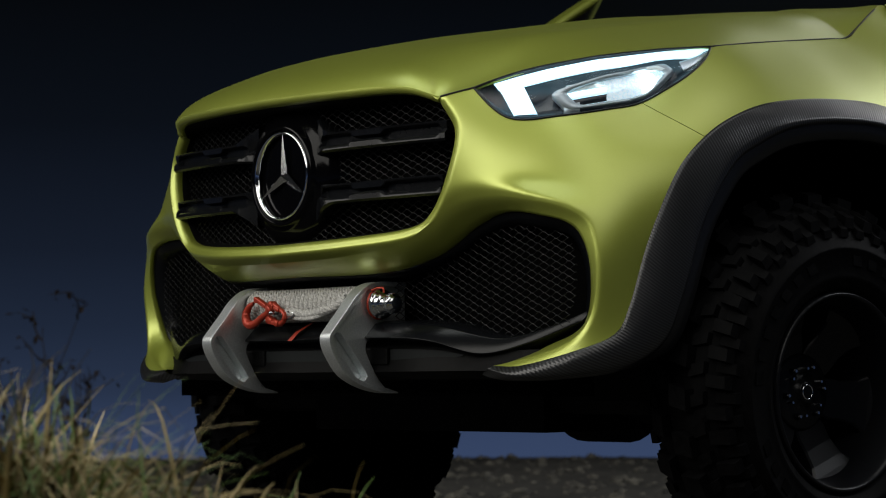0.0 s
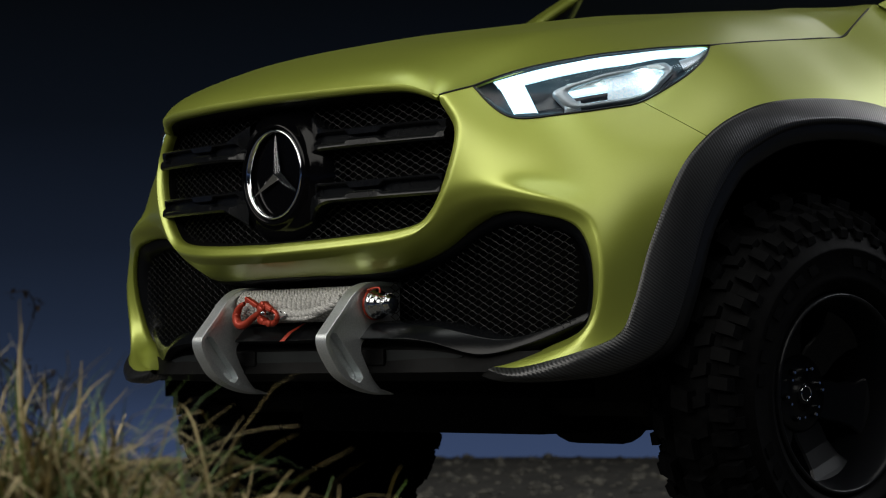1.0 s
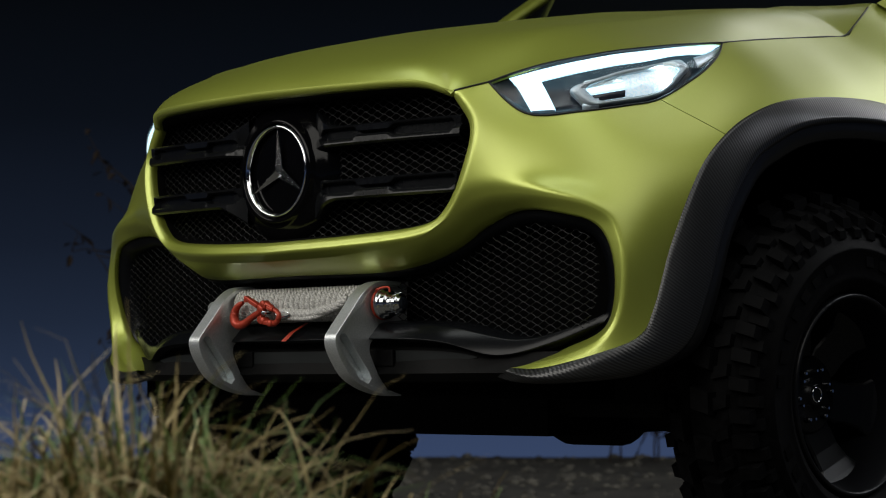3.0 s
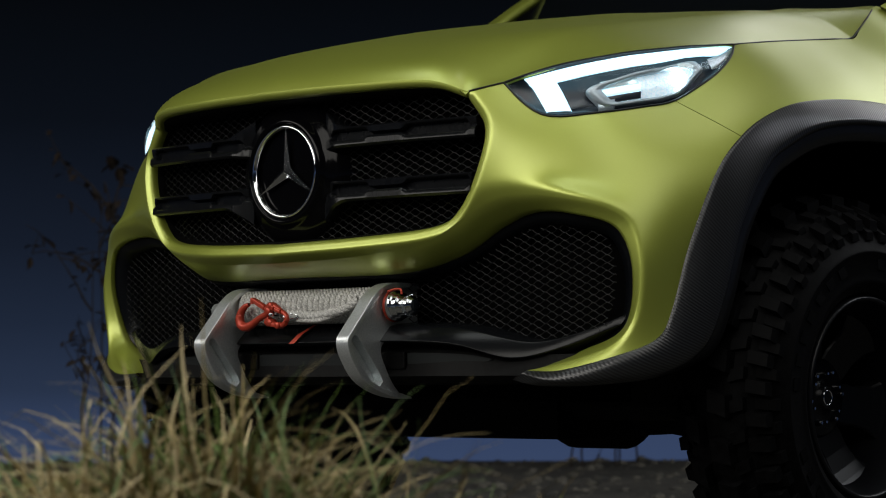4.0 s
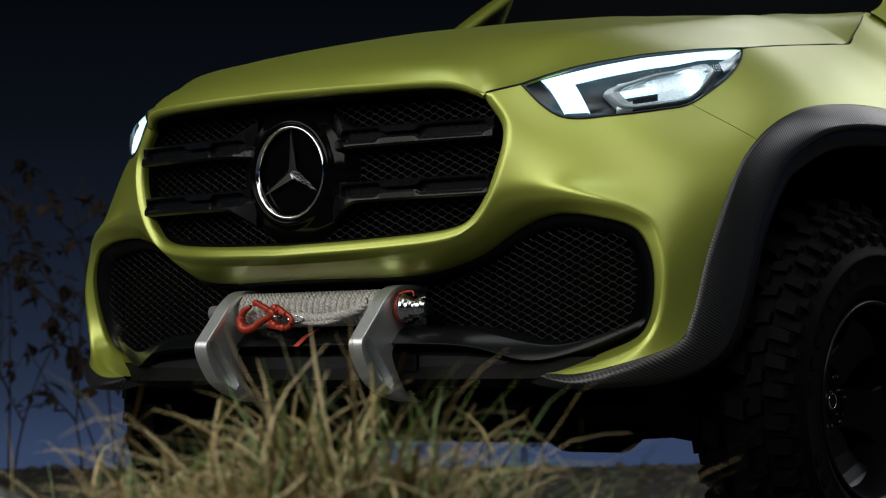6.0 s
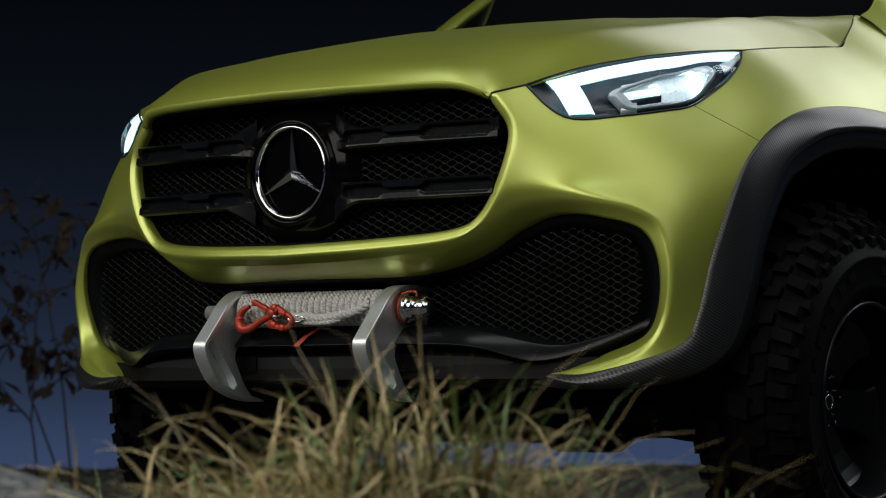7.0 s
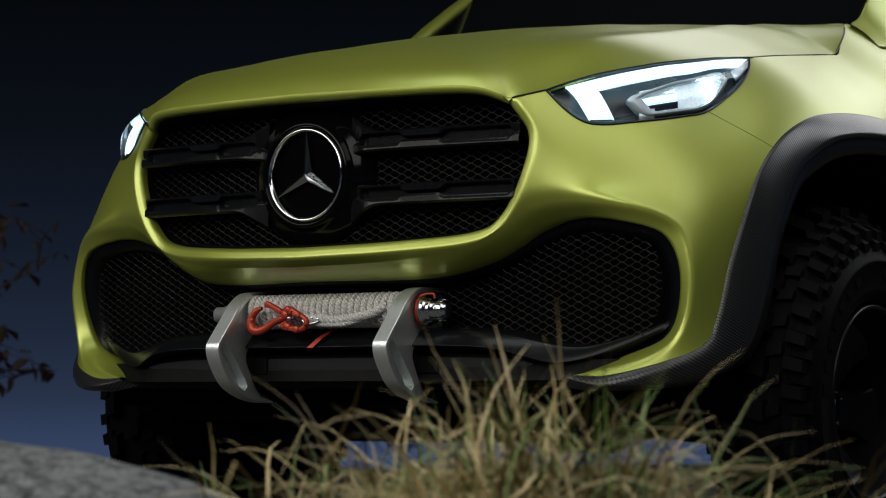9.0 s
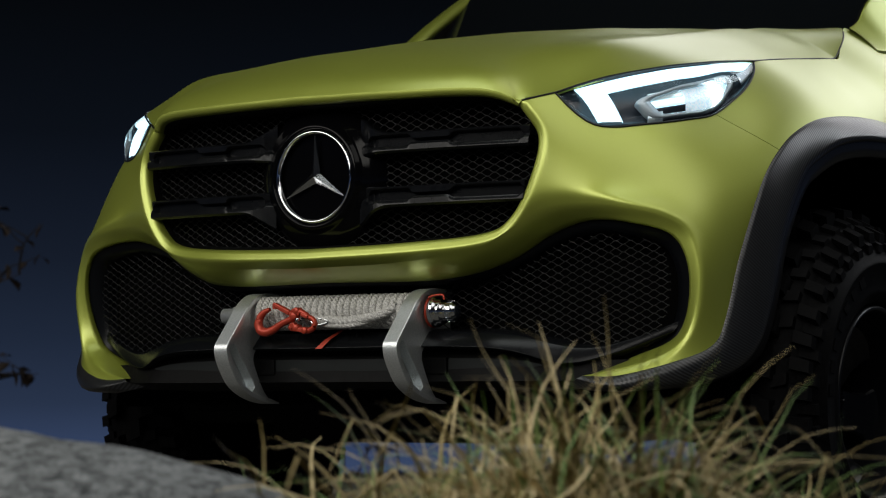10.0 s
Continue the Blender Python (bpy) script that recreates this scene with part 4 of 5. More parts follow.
mesh_part("skid_insert", *both(*rows_mesh([pt + np.array([0, 0.02, 0]), pt, pl, pl + np.array([0, 0.02, 0])])), GREY_PANEL, truck, "dull grey skid insert", smooth=False)
LOW_A = [(0, 0.095, 0.63), (0.4, 0.10, 0.625), (0.57, 0.13, 0.60), (0.75, 0.2, 0.60)]
LOW_B = [(0, 0.065, 0.556), (0.4, 0.075, 0.556), (0.57, 0.10, 0.556), (0.75, 0.2, 0.553)]
LOW_C = [(0, 0.40, 0.52), (0.4, 0.40, 0.52), (0.52, 0.40, 0.53), (0.70, 0.34, 0.555)]
rows = [even(spline(c), 40) for c in (LOW_A, LOW_B)]
rows = [rows[0], rows[0] * 0.5 + rows[1] * 0.5, rows[1], rows[1] + np.array([0, 0.03, -0.014]), even(spline(LOW_C), 40)]
mesh_part("skid_plate", *both(*rows_mesh(rows)), BLACK, truck, "matt black skid plate", smooth=False)
for x0, x1 in ((-0.30, -0.155), (0.16, 0.30)):
    bm = box_bm(x0, x1, 0.071, 0.12, 0.571, 0.607)
    bmesh.ops.recalc_face_normals(bm, faces=bm.faces)
    rounded(part("skid_rib", bm, BLACK, truck, "black mount behind a winch fork", smooth=False), 0.003)
mesh_part("red_mark", [(-0.017, 0.036, 0.628), (0.000, 0.036, 0.628), (0.017, 0.046, 0.648), (0.003, 0.046, 0.648), (0.034, 0.074, 0.668), (0.022, 0.074, 0.668)], [(0, 1, 2, 3), (3, 2, 4, 5)], RED, truck, "slanting red mark", smooth=False)

# ---- winch ----
winch = new("winch")
winch.parent = truck
winch.matrix_parent_inverse = truck.matrix_basis.inverted()
# fork profile in side view (y, z)
FORK = [(0.160, 0.753), (0.074, 0.752), (0.028, 0.729), (-0.010, 0.687), (-0.042, 0.651), (-0.054, 0.634), (-0.052, 0.612), (-0.038, 0.585), (-0.012, 0.552), (0.024, 0.530), (0.064, 0.516), (0.105, 0.509), (0.135, 0.508), (0.104, 0.519), (0.080, 0.545), (0.054, 0.590), (0.049, 0.610), (0.060, 0.628), (0.110, 0.655), (0.160, 0.668)]


SLOT = [(-0.034, 0.642), (-0.020, 0.641), (0.004, 0.612), (0.046, 0.560), (0.053, 0.546), (0.044, 0.536), (0.026, 0.539), (-0.016, 0.588), (-0.037, 0.628)]


def extruded(outer, x0, x1, hole=None):
    """A flat outline with thickness, and a hole right through it if wanted."""
    outer = np.asarray(outer)
    loops = [outer] if hole is None else [outer, np.asarray(hole)]
    pts = np.vstack(loops)
    edges, k = [], 0
    for l in loops:
        edges += [(k + i, k + (i + 1) % len(l)) for i in range(len(l))]
        k += len(l)
    res = delaunay_2d_cdt([Vector(p) for p in pts], edges, [], 0, 1e-6)
    flat = np.array([tuple(q) for q in res[0]])
    mid = np.array([flat[list(f)].mean(0) for f in res[2]])
    ok = inside(outer, mid)
    if hole is not None:
        ok &= ~inside(np.asarray(hole), mid)
    n = len(flat)
    vv = [(x, y, z) for x in (x1, x0) for y, z in flat]
    tris = [f for f, k in zip(res[2], ok) if k]
    ff_ = [tuple(f) for f in tris] + [tuple(n + i for i in reversed(f)) for f in tris]
    ff_ += [(a, b, n + b, n + a) for a, b in edges]
    return vv, ff_


def fork(x0, parent):
    """A cheek plate with a slot, and a raised rim along its front."""
    w = 0.036
    front = spline(FORK[:13], 5)
    d = np.gradient(front, axis=0)
    n = np.c_[d[:, 1], -d[:, 0]] / np.linalg.norm(d, axis=1)[:, None]
    if n[20] @ (np.array([0.1, 0.63]) - front[20]) < 0:
        n = -n
    wide = 0.0105 * np.clip(np.linspace(1.0, 6.0, len(front)), 0, 1) * np.clip(np.linspace(9, 0.25, len(front)), 0.25, 1)
    loop = np.vstack([front, (front + n * wide[:, None])[::-1]])
    rim = mesh_part("winch_fork", *extruded(loop, x0, x0 + w), ALU, parent, "satin aluminium winch fork with a raised rim", smooth=False)
    rounded(creased(rim, 50), 0.0035, 3)
    web = mesh_part("fork_cheek", *extruded(np.vstack([front + n * 0.004, spline(FORK[13:], 5)]), x0 + 0.005, x0 + w - 0.006, SLOT), ALU, parent, "aluminium cheek plate with a long pocket", smooth=False)
    rounded(creased(web, 50), 0.003, 3)
    mesh_part("pocket_floor", *extruded(np.vstack([front + n * 0.006, spline(FORK[13:], 5) - np.array([0.004, 0.0])]), x0 + 0.001, x0 + 0.0045), ALU, parent, smooth=False)


for x0 in (-0.224, 0.224):
    fork(x0, winch)
WY, WZ = 0.080, 0.708
drum = mesh_part("drum", *revolve([(-0.20, 0.0001), (-0.20, 0.024), (0.225, 0.024), (0.225, 0.0001)], (0, WY, WZ), 32), ROPE, winch)
# rope windings: four strands twisted round each other
TURNS, PER = 24, 64
rv, rf = [], []
for strand in range(4):
    line = []
    for i in range(TURNS * PER + 1):
        u = i / (TURNS * PER)
        a = u * 2 * math.pi * TURNS
        tw = 2 * math.pi * (strand / 4 + i / 11)
        rr = 0.0300 + 0.0048 * math.cos(tw)
        line.append((-0.188 + 0.41 * u + 0.0048 * math.sin(tw), WY + rr * math.cos(a), WZ + rr * math.sin(a)))
    a, b = tube(line, 0.0043, 5)
    k = len(rv)
    rv += [tuple(q) for q in a]
    rf += [tuple(k + i for i in q) for q in b]
mesh_part("rope_coil", rv, rf, ROPE, winch, "tightly wound grey braided rope")


def braid(path, radius, strands, twist, name, label):
    """Twisted strands round a path."""
    c = even(path, 60)
    vv, ff_ = [], []
    for s in range(strands):
        pp = []
        for i, q in enumerate(c):
            d = c[min(i + 1, 59)] - c[max(i - 1, 0)]
            d /= np.linalg.norm(d)
            a = np.cross(d, [0, 0, 1.0])
            a /= np.linalg.norm(a)
            b = np.cross(d, a)
            ph = 2 * math.pi * s / strands + twist * i / 59
            pp.append(q + radius * 0.55 * (a * math.cos(ph) + b * math.sin(ph)))
        tv, tf = tube(pp, radius * 0.58, 6)
        k = len(vv)
        vv += [tuple(q) for q in tv]
        ff_ += [tuple(k + i for i in f) for f in tf]
    return mesh_part(name, vv, ff_, ROPE, winch, label)


HY = 0.032
braid(spline([(0.190, 0.048, 0.718), (0.165, HY + 0.006, 0.702), (0.127, HY, 0.693), (0.069, HY, 0.687), (0.030, HY, 0.690), (0.0, HY, 0.692), (-0.018, HY, 0.689)], 10), 0.0095, 4, 26, "rope_tail", "loose braided rope tail")
braid(spline([(0.150, HY + 0.004, 0.694), (0.10, HY - 0.002, 0.680), (0.06, HY - 0.002, 0.678), (0.03, HY, 0.679), (0.004, HY, 0.682)], 10), 0.006, 3, 26, "rope_splice", "spliced rope end")
CZ = WZ - 0.004
mesh_part("end_cap", *revolve([(0.262, 0.0001), (0.262, 0.031), (0.264, 0.0325), (0.276, 0.0325), (0.279, 0.030), (0.280, 0.0275), (0.289, 0.0275), (0.291, 0.0255), (0.2915, 0.0215), (0.302, 0.0215), (0.3035, 0.0195), (0.304, 0.0001)], (0, WY, CZ), 48), STEEL, winch, "bright steel winch end cap")
mesh_part("end_nut", *revolve([(0.303, 0.0001), (0.303, 0.0205), (0.305, 0.0218), (0.316, 0.0218), (0.318, 0.020), (0.320, 0.0165), (0.3245, 0.0155), (0.3245, 0.0001)], (0, WY, CZ), 40), STEEL, winch, "knurled steel end nut")
mesh_part("nut_face", *revolve([(0.3246, 0.0001), (0.3246, 0.0135), (0.3252, 0.0130), (0.3252, 0.0001)], (0, WY, CZ), 32), LAMP_DARK, winch, "dark face of the end nut")
for k in range(18):
    a = 2 * math.pi * k / 18
    bm = bmesh.new()
    bmesh.ops.create_cube(bm, size=1.0, matrix=Matrix.Translation((0.3105, WY + 0.0216 * math.cos(a), CZ + 0.0216 * math.sin(a))) @ Matrix.Rotation(a, 4, "X") @ Matrix.Diagonal((0.011, 0.0030, 0.0030, 1)))
    part("grip_rib", bm, STEEL, winch, smooth=False)
mesh_part("red_flange", *revolve([(0.2605, 0.026), (0.2605, 0.0335), (0.263, 0.0345), (0.2655, 0.0335), (0.2655, 0.026)], (0, WY, CZ), 40), RED, winch, "red flange ring")
p = spline([(0.266, WY - 0.022, CZ + 0.030), (0.282, WY - 0.020, CZ + 0.034), (0.298, WY - 0.016, CZ + 0.034), (0.301, WY - 0.016, CZ + 0.024)], 6)
mesh_part("red_lever", *tube(p, 0.0024, 8), RED, winch, "red release lever")
mesh_part("shaft_stub", *revolve([(-0.302, 0.0001), (-0.302, 0.013), (-0.299, 0.017), (-0.27, 0.017), (-0.268, 0.021), (-0.22, 0.021), (-0.22, 0.0001)], (0, WY, WZ - 0.003), 24), ALU, winch)
# hook, latch, shackle and thimble
FY = HY - 0.006


def bent(points, radius, name, label, taper=None, depth=0.0):
    """A forged part bent along (x, z) points in front of the drum."""
    c = spline([(x, FY - depth, z) for x, z in points], 8)
    return mesh_part(name, *tube(c, radius, 10, taper=None if taper is None else np.interp(np.linspace(0, 1, len(c)), np.linspace(0, 1, len(taper)), taper)), RED, winch, label)


bent([(-0.131, 0.716), (-0.146, 0.710), (-0.157, 0.699), (-0.162, 0.685), (-0.157, 0.671), (-0.142, 0.666), (-0.122, 0.671), (-0.104, 0.681), (-0.085, 0.689), (-0.060, 0.697)], 0.0092, "hook", "red forged hook", (0.45, 0.75, 0.95, 1.1, 1.15, 1.1, 0.95, 0.8, 0.8, 0.85))
bent([(-0.116, 0.724), (-0.108, 0.722), (-0.094, 0.718), (-0.082, 0.712), (-0.068, 0.705)], 0.0058, "latch", "red hook latch", (0.6, 1.0, 1.0, 1.1, 0.9), 0.006)
bent([(-0.112, 0.728), (-0.112, 0.716)], 0.005, "latch_tab", "red latch tab", None, 0.008)
bent([(-0.066, 0.712), (-0.050, 0.711), (-0.036, 0.706), (-0.024, 0.699)], 0.0062, "shackle", "red shackle", (0.8, 1.15, 1.0, 0.9), 0.004)
bent([(-0.074, 0.678), (-0.066, 0.673), (-0.048, 0.672), (-0.028, 0.667), (-0.012, 0.672), (-0.006, 0.684), (-0.012, 0.693), (-0.024, 0.698)], 0.0062, "shackle", "red shackle", (0.8, 1.1, 0.95, 1.0, 1.0, 0.9, 0.9, 0.9), 0.004)
for x, z, wx, wz, tilt in ((-0.104, 0.7225, 0.022, 0.009, 24), (-0.084, 0.7125, 0.030, 0.010, 24), (-0.050, 0.7085, 0.018, 0.010, 28), (-0.030, 0.7000, 0.020, 0.008, 20), (-0.062, 0.6790, 0.014, 0.012, -20), (-0.040, 0.6685, 0.024, 0.009, 8)):
    bm = bmesh.new()
    bmesh.ops.create_cube(bm, size=1.0, matrix=Matrix.Translation((x, FY - 0.006, z)) @ Matrix.Rotation(radians(tilt), 4, "Y") @ Matrix.Diagonal((wx, 0.014, wz, 1)))
    rounded(part("hook_lug", bm, RED, winch, smooth=False), 0.002)
for x, z, s in ((-0.060, 0.700, 0.0095), (-0.052, 0.711, 0.008), (-0.054, 0.674, 0.0085), (-0.030, 0.668, 0.0078)):
    mesh_part("pin", *revolve([(-0.012, 0.0001), (-0.012, s * 0.8), (-0.010, s), (0.006, s), (0.008, s * 0.7), (0.008, 0.0001)], (x, FY - 0.002, z), 14, "y"), RED, winch)
mesh_part("pin", *revolve([(-0.014, 0.0001), (-0.014, 0.004), (0.010, 0.004), (0.010, 0.0001)], (-0.046, FY - 0.004, 0.692), 10, "y"), STEEL, winch, "steel pin")
p = spline([(-0.020, FY, 0.688), (-0.010, FY, 0.693), (0.013, FY, 0.692), (0.028, FY, 0.686), (0.013, FY, 0.681), (-0.008, FY, 0.680), (-0.020, FY, 0.688)], 6)
mesh_part("thimble", *tube(p, 0.0038, 8), STEEL, winch, "steel thimble")

# ---- wheels ----
TYRE_R = 0.439


def wheel(x_face, yc, side):
    hub_ = new("wheel")
    hub_.parent = truck
    hub_.matrix_parent_inverse = truck.matrix_basis.inverted()
    zc = GROUND + TYRE_R
    c = (0, yc, zc)

    def rev(profile, name, mat, label="", steps=64, smooth=True):
        a, b = revolve(profile, c, steps)
        if side < 0:
            a, b = flip(a, b)
        return mesh_part(name, a, b, mat, hub_, label, smooth)

    f = x_face
    w = 0.225
    rev([(f - 0.03, 0.214), (f - 0.004, 0.226), (f + 0.006, 0.244), (f + 0.010, 0.249), (f + 0.008, 0.254), (f + 0.011, 0.268), (f + 0.012, 0.304), (f + 0.015, 0.308), (f + 0.015, 0.313), (f + 0.010, 0.317), (f + 0.003, 0.338), (f - 0.02, 0.368), (f - 0.045, 0.395), (f - 0.075, 0.410), (f - w + 0.075, 0.410), (f - w + 0.045, 0.395), (f - w + 0.02, 0.368), (f - w - 0.012, 0.30), (f - w - 0.008, 0.255), (f - w + 0.02, 0.214)], "tyre", RUBBER, "chunky off-road tyre")
    # tread lugs
    vv, ff_ = [], []

    def lug(a, x0, x1, r0, ra, rb, da, skew):
        base = len(vv)
        for x, r in ((x0, ra), (x1, rb)):
            o_ = skew if x == x1 else 0.0
            for ang, ins in ((a - da + o_, 1), (a + da + o_, -1)):
                vv.append((x, yc + r0 * math.cos(ang), zc + r0 * math.sin(ang)))
                ang += ins * 0.14 * da
                vv.append((x, yc + r * math.cos(ang), zc + r * math.sin(ang)))
        for q in ((0, 1, 3, 2), (4, 6, 7, 5), (0, 4, 5, 1), (2, 3, 7, 6), (1, 5, 7, 3)):
            ff_.append(tuple(base + i for i in q))

    r_ = random.Random(7)
    nl = 40
    for k in range(nl):
        a = 2 * math.pi * k / nl
        o = math.pi / nl
        j_ = r_.uniform(-0.012, 0.012)
        for face in (0, 1):
            s_ = -1 if face else 1
            e_ = f - w if face else f
            lug(a + j_, e_ - s_ * 0.026, e_ + s_ * 0.008, 0.335, 0.376, 0.352, 0.036, 0.012)
            lug(a + o + j_, e_ - s_ * 0.036, e_ + s_ * 0.001, 0.355, 0.396, 0.378, 0.040, 0.016)
            lug(a + 0.4 * o, e_ - s_ * 0.066, e_ - s_ * 0.038, 0.37, 0.416, 0.402, 0.036, -0.02)
    for k in range(28):
        a = 2 * math.pi * k / 28
        j_ = r_.uniform(-0.01, 0.01)
        lug(a + j_, f - 0.100, f - 0.062, 0.39, TYRE_R, 0.430, 0.060, 0.03)
        lug(a + math.pi / 28 - j_, f - w + 0.062, f - w + 0.100, 0.39, 0.430, TYRE_R, 0.060, 0.03)
    vv = np.array(vv)
    if side < 0:
        vv, ff_ = flip(vv, ff_)
    mark_v, mark_f = [], []
    for k in range(36):
        if k % 9 in (0, 1):
            continue
        a0 = 2 * math.pi * k / 36
        base = len(mark_v)
        for x in (f + 0.008, f + 0.0135):
            mark_v += [(x, yc + rr * math.cos(a0 + da), zc + rr * math.sin(a0 + da)) for rr, da in ((0.274, 0.0), (0.274, 0.10), (0.296, 0.11), (0.296, 0.02))]
        mark_f += [tuple(base + i for i in q) for q in ((4, 5, 6, 7), (0, 4, 7, 3), (1, 2, 6, 5), (0, 1, 5, 4), (3, 7, 6, 2))]
    mark_v = np.array(mark_v)
    if side < 0:
        mark_v, mark_f = flip(mark_v, mark_f)
    tagged(mesh_part("sidewall_mark", mark_v, mark_f, RUBBER, hub_, "raised rubber bars round the sidewall", smooth=False), kind="stuff")
    tr = mesh_part("tread", vv, ff_, RUBBER, hub_, "blocky rubber tread", smooth=False)
    tagged(tr, kind="stuff")
    rev([(f - 0.03, 0.216), (f - 0.006, 0.217), (f - 0.002, 0.214), (f - 0.001, 0.211), (f - 0.004, 0.207), (f - 0.012, 0.204), (f - 0.03, 0.198), (f - 0.07, 0.192), (f - 0.105, 0.189), (f - 0.15, 0.186), (f - 0.20, 0.2)], "rim", RIM, "dark deep-dish rim")
    rev([(f - 0.108, 0.0001), (f - 0.108, 0.021), (f - 0.110, 0.0245), (f - 0.122, 0.026), (f - 0.1225, 0.052), (f - 0.124, 0.078), (f - 0.128, 0.085), (f - 0.16, 0.088)], "hub_cap", RIM, "dark hub with a round cap", 40)
    rev([(f - 0.1075, 0.014), (f - 0.1062, 0.015), (f - 0.1062, 0.0165), (f - 0.1075, 0.0175)], "cap_ring", STEEL, "thin bright ring on the hub cap", 32)
    rev([(f - 0.175, 0.0001), (f - 0.175, 0.15), (f - 0.19, 0.155), (f - 0.195, 0.205), (f - 0.21, 0.205)], "brake_disc", BLACK, "", 40)
    o = np.array([0, yc, zc])
    for k in range(6):
        a = radians(-10 + 60 * k)
        d = np.array([0, math.cos(a), math.sin(a)])
        n = np.array([0, -math.sin(a), math.cos(a)])
        sec = []
        for r, hw, x in ((0.070, 0.042, f - 0.132), (0.095, 0.047, f - 0.126), (0.125, 0.045, f - 0.118), (0.160, 0.052, f - 0.104), (0.182, 0.068, f - 0.092), (0.192, 0.086, f - 0.084)):
            q = o + d * r
            sec.append([q + n * hw + (x - 0.035, 0, 0), q + n * hw * 0.97 + (x - 0.004, 0, 0), q + n * hw * 0.88 + (x, 0, 0), q - n * hw * 0.88 + (x, 0, 0), q - n * hw * 0.97 + (x - 0.004, 0, 0), q - n * hw + (x - 0.035, 0, 0)])
        a_, b_ = rows_mesh(sec)
        if side < 0:
            a_, b_ = flip(a_, b_)
        mesh_part("spoke", a_, b_, RIM, hub_, "wide dark satin spoke", smooth=False)
        for turn_, r, size, mat_ in ((0.30, 0.058, 0.0085, RIM), (0.30, 0.058, 0.0045, STEEL), (0.62, 0.052, 0.0042, STEEL)):
            q = o + np.array([0, math.cos(a + turn_), math.sin(a + turn_)]) * r
            bm = bmesh.new()
            bmesh.ops.create_cone(bm, cap_ends=True, segments=8, radius1=size, radius2=size * 0.75, depth=0.022 if mat_ is RIM else 0.028)
            bmesh.ops.rotate(bm, verts=bm.verts, cent=(0, 0, 0), matrix=Matrix.Rotation(radians(90), 3, "Y"))
            bmesh.ops.translate(bm, verts=bm.verts, vec=((f - 0.122) * side, q[1], q[2]))
            part("wheel_bolt", bm, mat_, hub_, smooth=False)
    return hub_


for yc in (0.804, 3.95):
    for side in (1, -1):
        wheel(0.965, yc, side)

# underbody
bm = box_bm(-0.42, 0.42, 0.42, 4.6, 0.415, 0.62)
part("chassis", bm, BLACK, truck, "black underbody", smooth=False)
for yc in (0.804, 3.95):
    mesh_part("axle", *revolve([(-0.68, 0.0001), (-0.68, 0.07), (-0.2, 0.05), (0.0, 0.05), (0.15, 0.12), (0.30, 0.12), (0.40, 0.05), (0.68, 0.07), (0.68, 0.0001)], (0, yc, 0.50), 24), BLACK, truck)

for side in (1, -1):
    a, b = tube(spline([(0.34, 0.62, 0.52), (0.50, 0.74, 0.46), (0.68, 0.80, 0.44)], 6), 0.045, 10)
    if side < 0:
        a, b = flip(a, b)
    mesh_part("suspension_arm", a, b, BLACK, truck)
    bm = box_bm(0.36 * side, 0.735 * side, 0.44, 1.16, 0.456, 0.60)
    bmesh.ops.recalc_face_normals(bm, faces=bm.faces)
    rounded(part("suspension_carrier", bm, BLACK, truck, smooth=False), 0.03)

# ---- cab and bed ----
glass = [(x, 1.385 + 0.02 * (1 - (x / 0.7) ** 2) + (z - 1.42) * 1.05 + 0.10 * (x / 0.7) ** 2 * 0.5 - 0.04 * (1 - abs(x) / 0.7), z + 0.05 * (1 - (x / 0.7) ** 2)) for z in np.linspace(1.36, 1.93, 12) for x in np.linspace(-0.70, 0.70, 25)]
gv = np.array(glass)
gv[:, 0] *= 1 - 0.22 * (gv[:, 2] - 1.4)
mesh_part("windscreen", gv, [(i * 25 + j, i * 25 + j + 1, (i + 1) * 25 + j + 1, (i + 1) * 25 + j) for i in range(11) for j in range(24)], GLASS_DARK, truck, "dark windscreen glass")
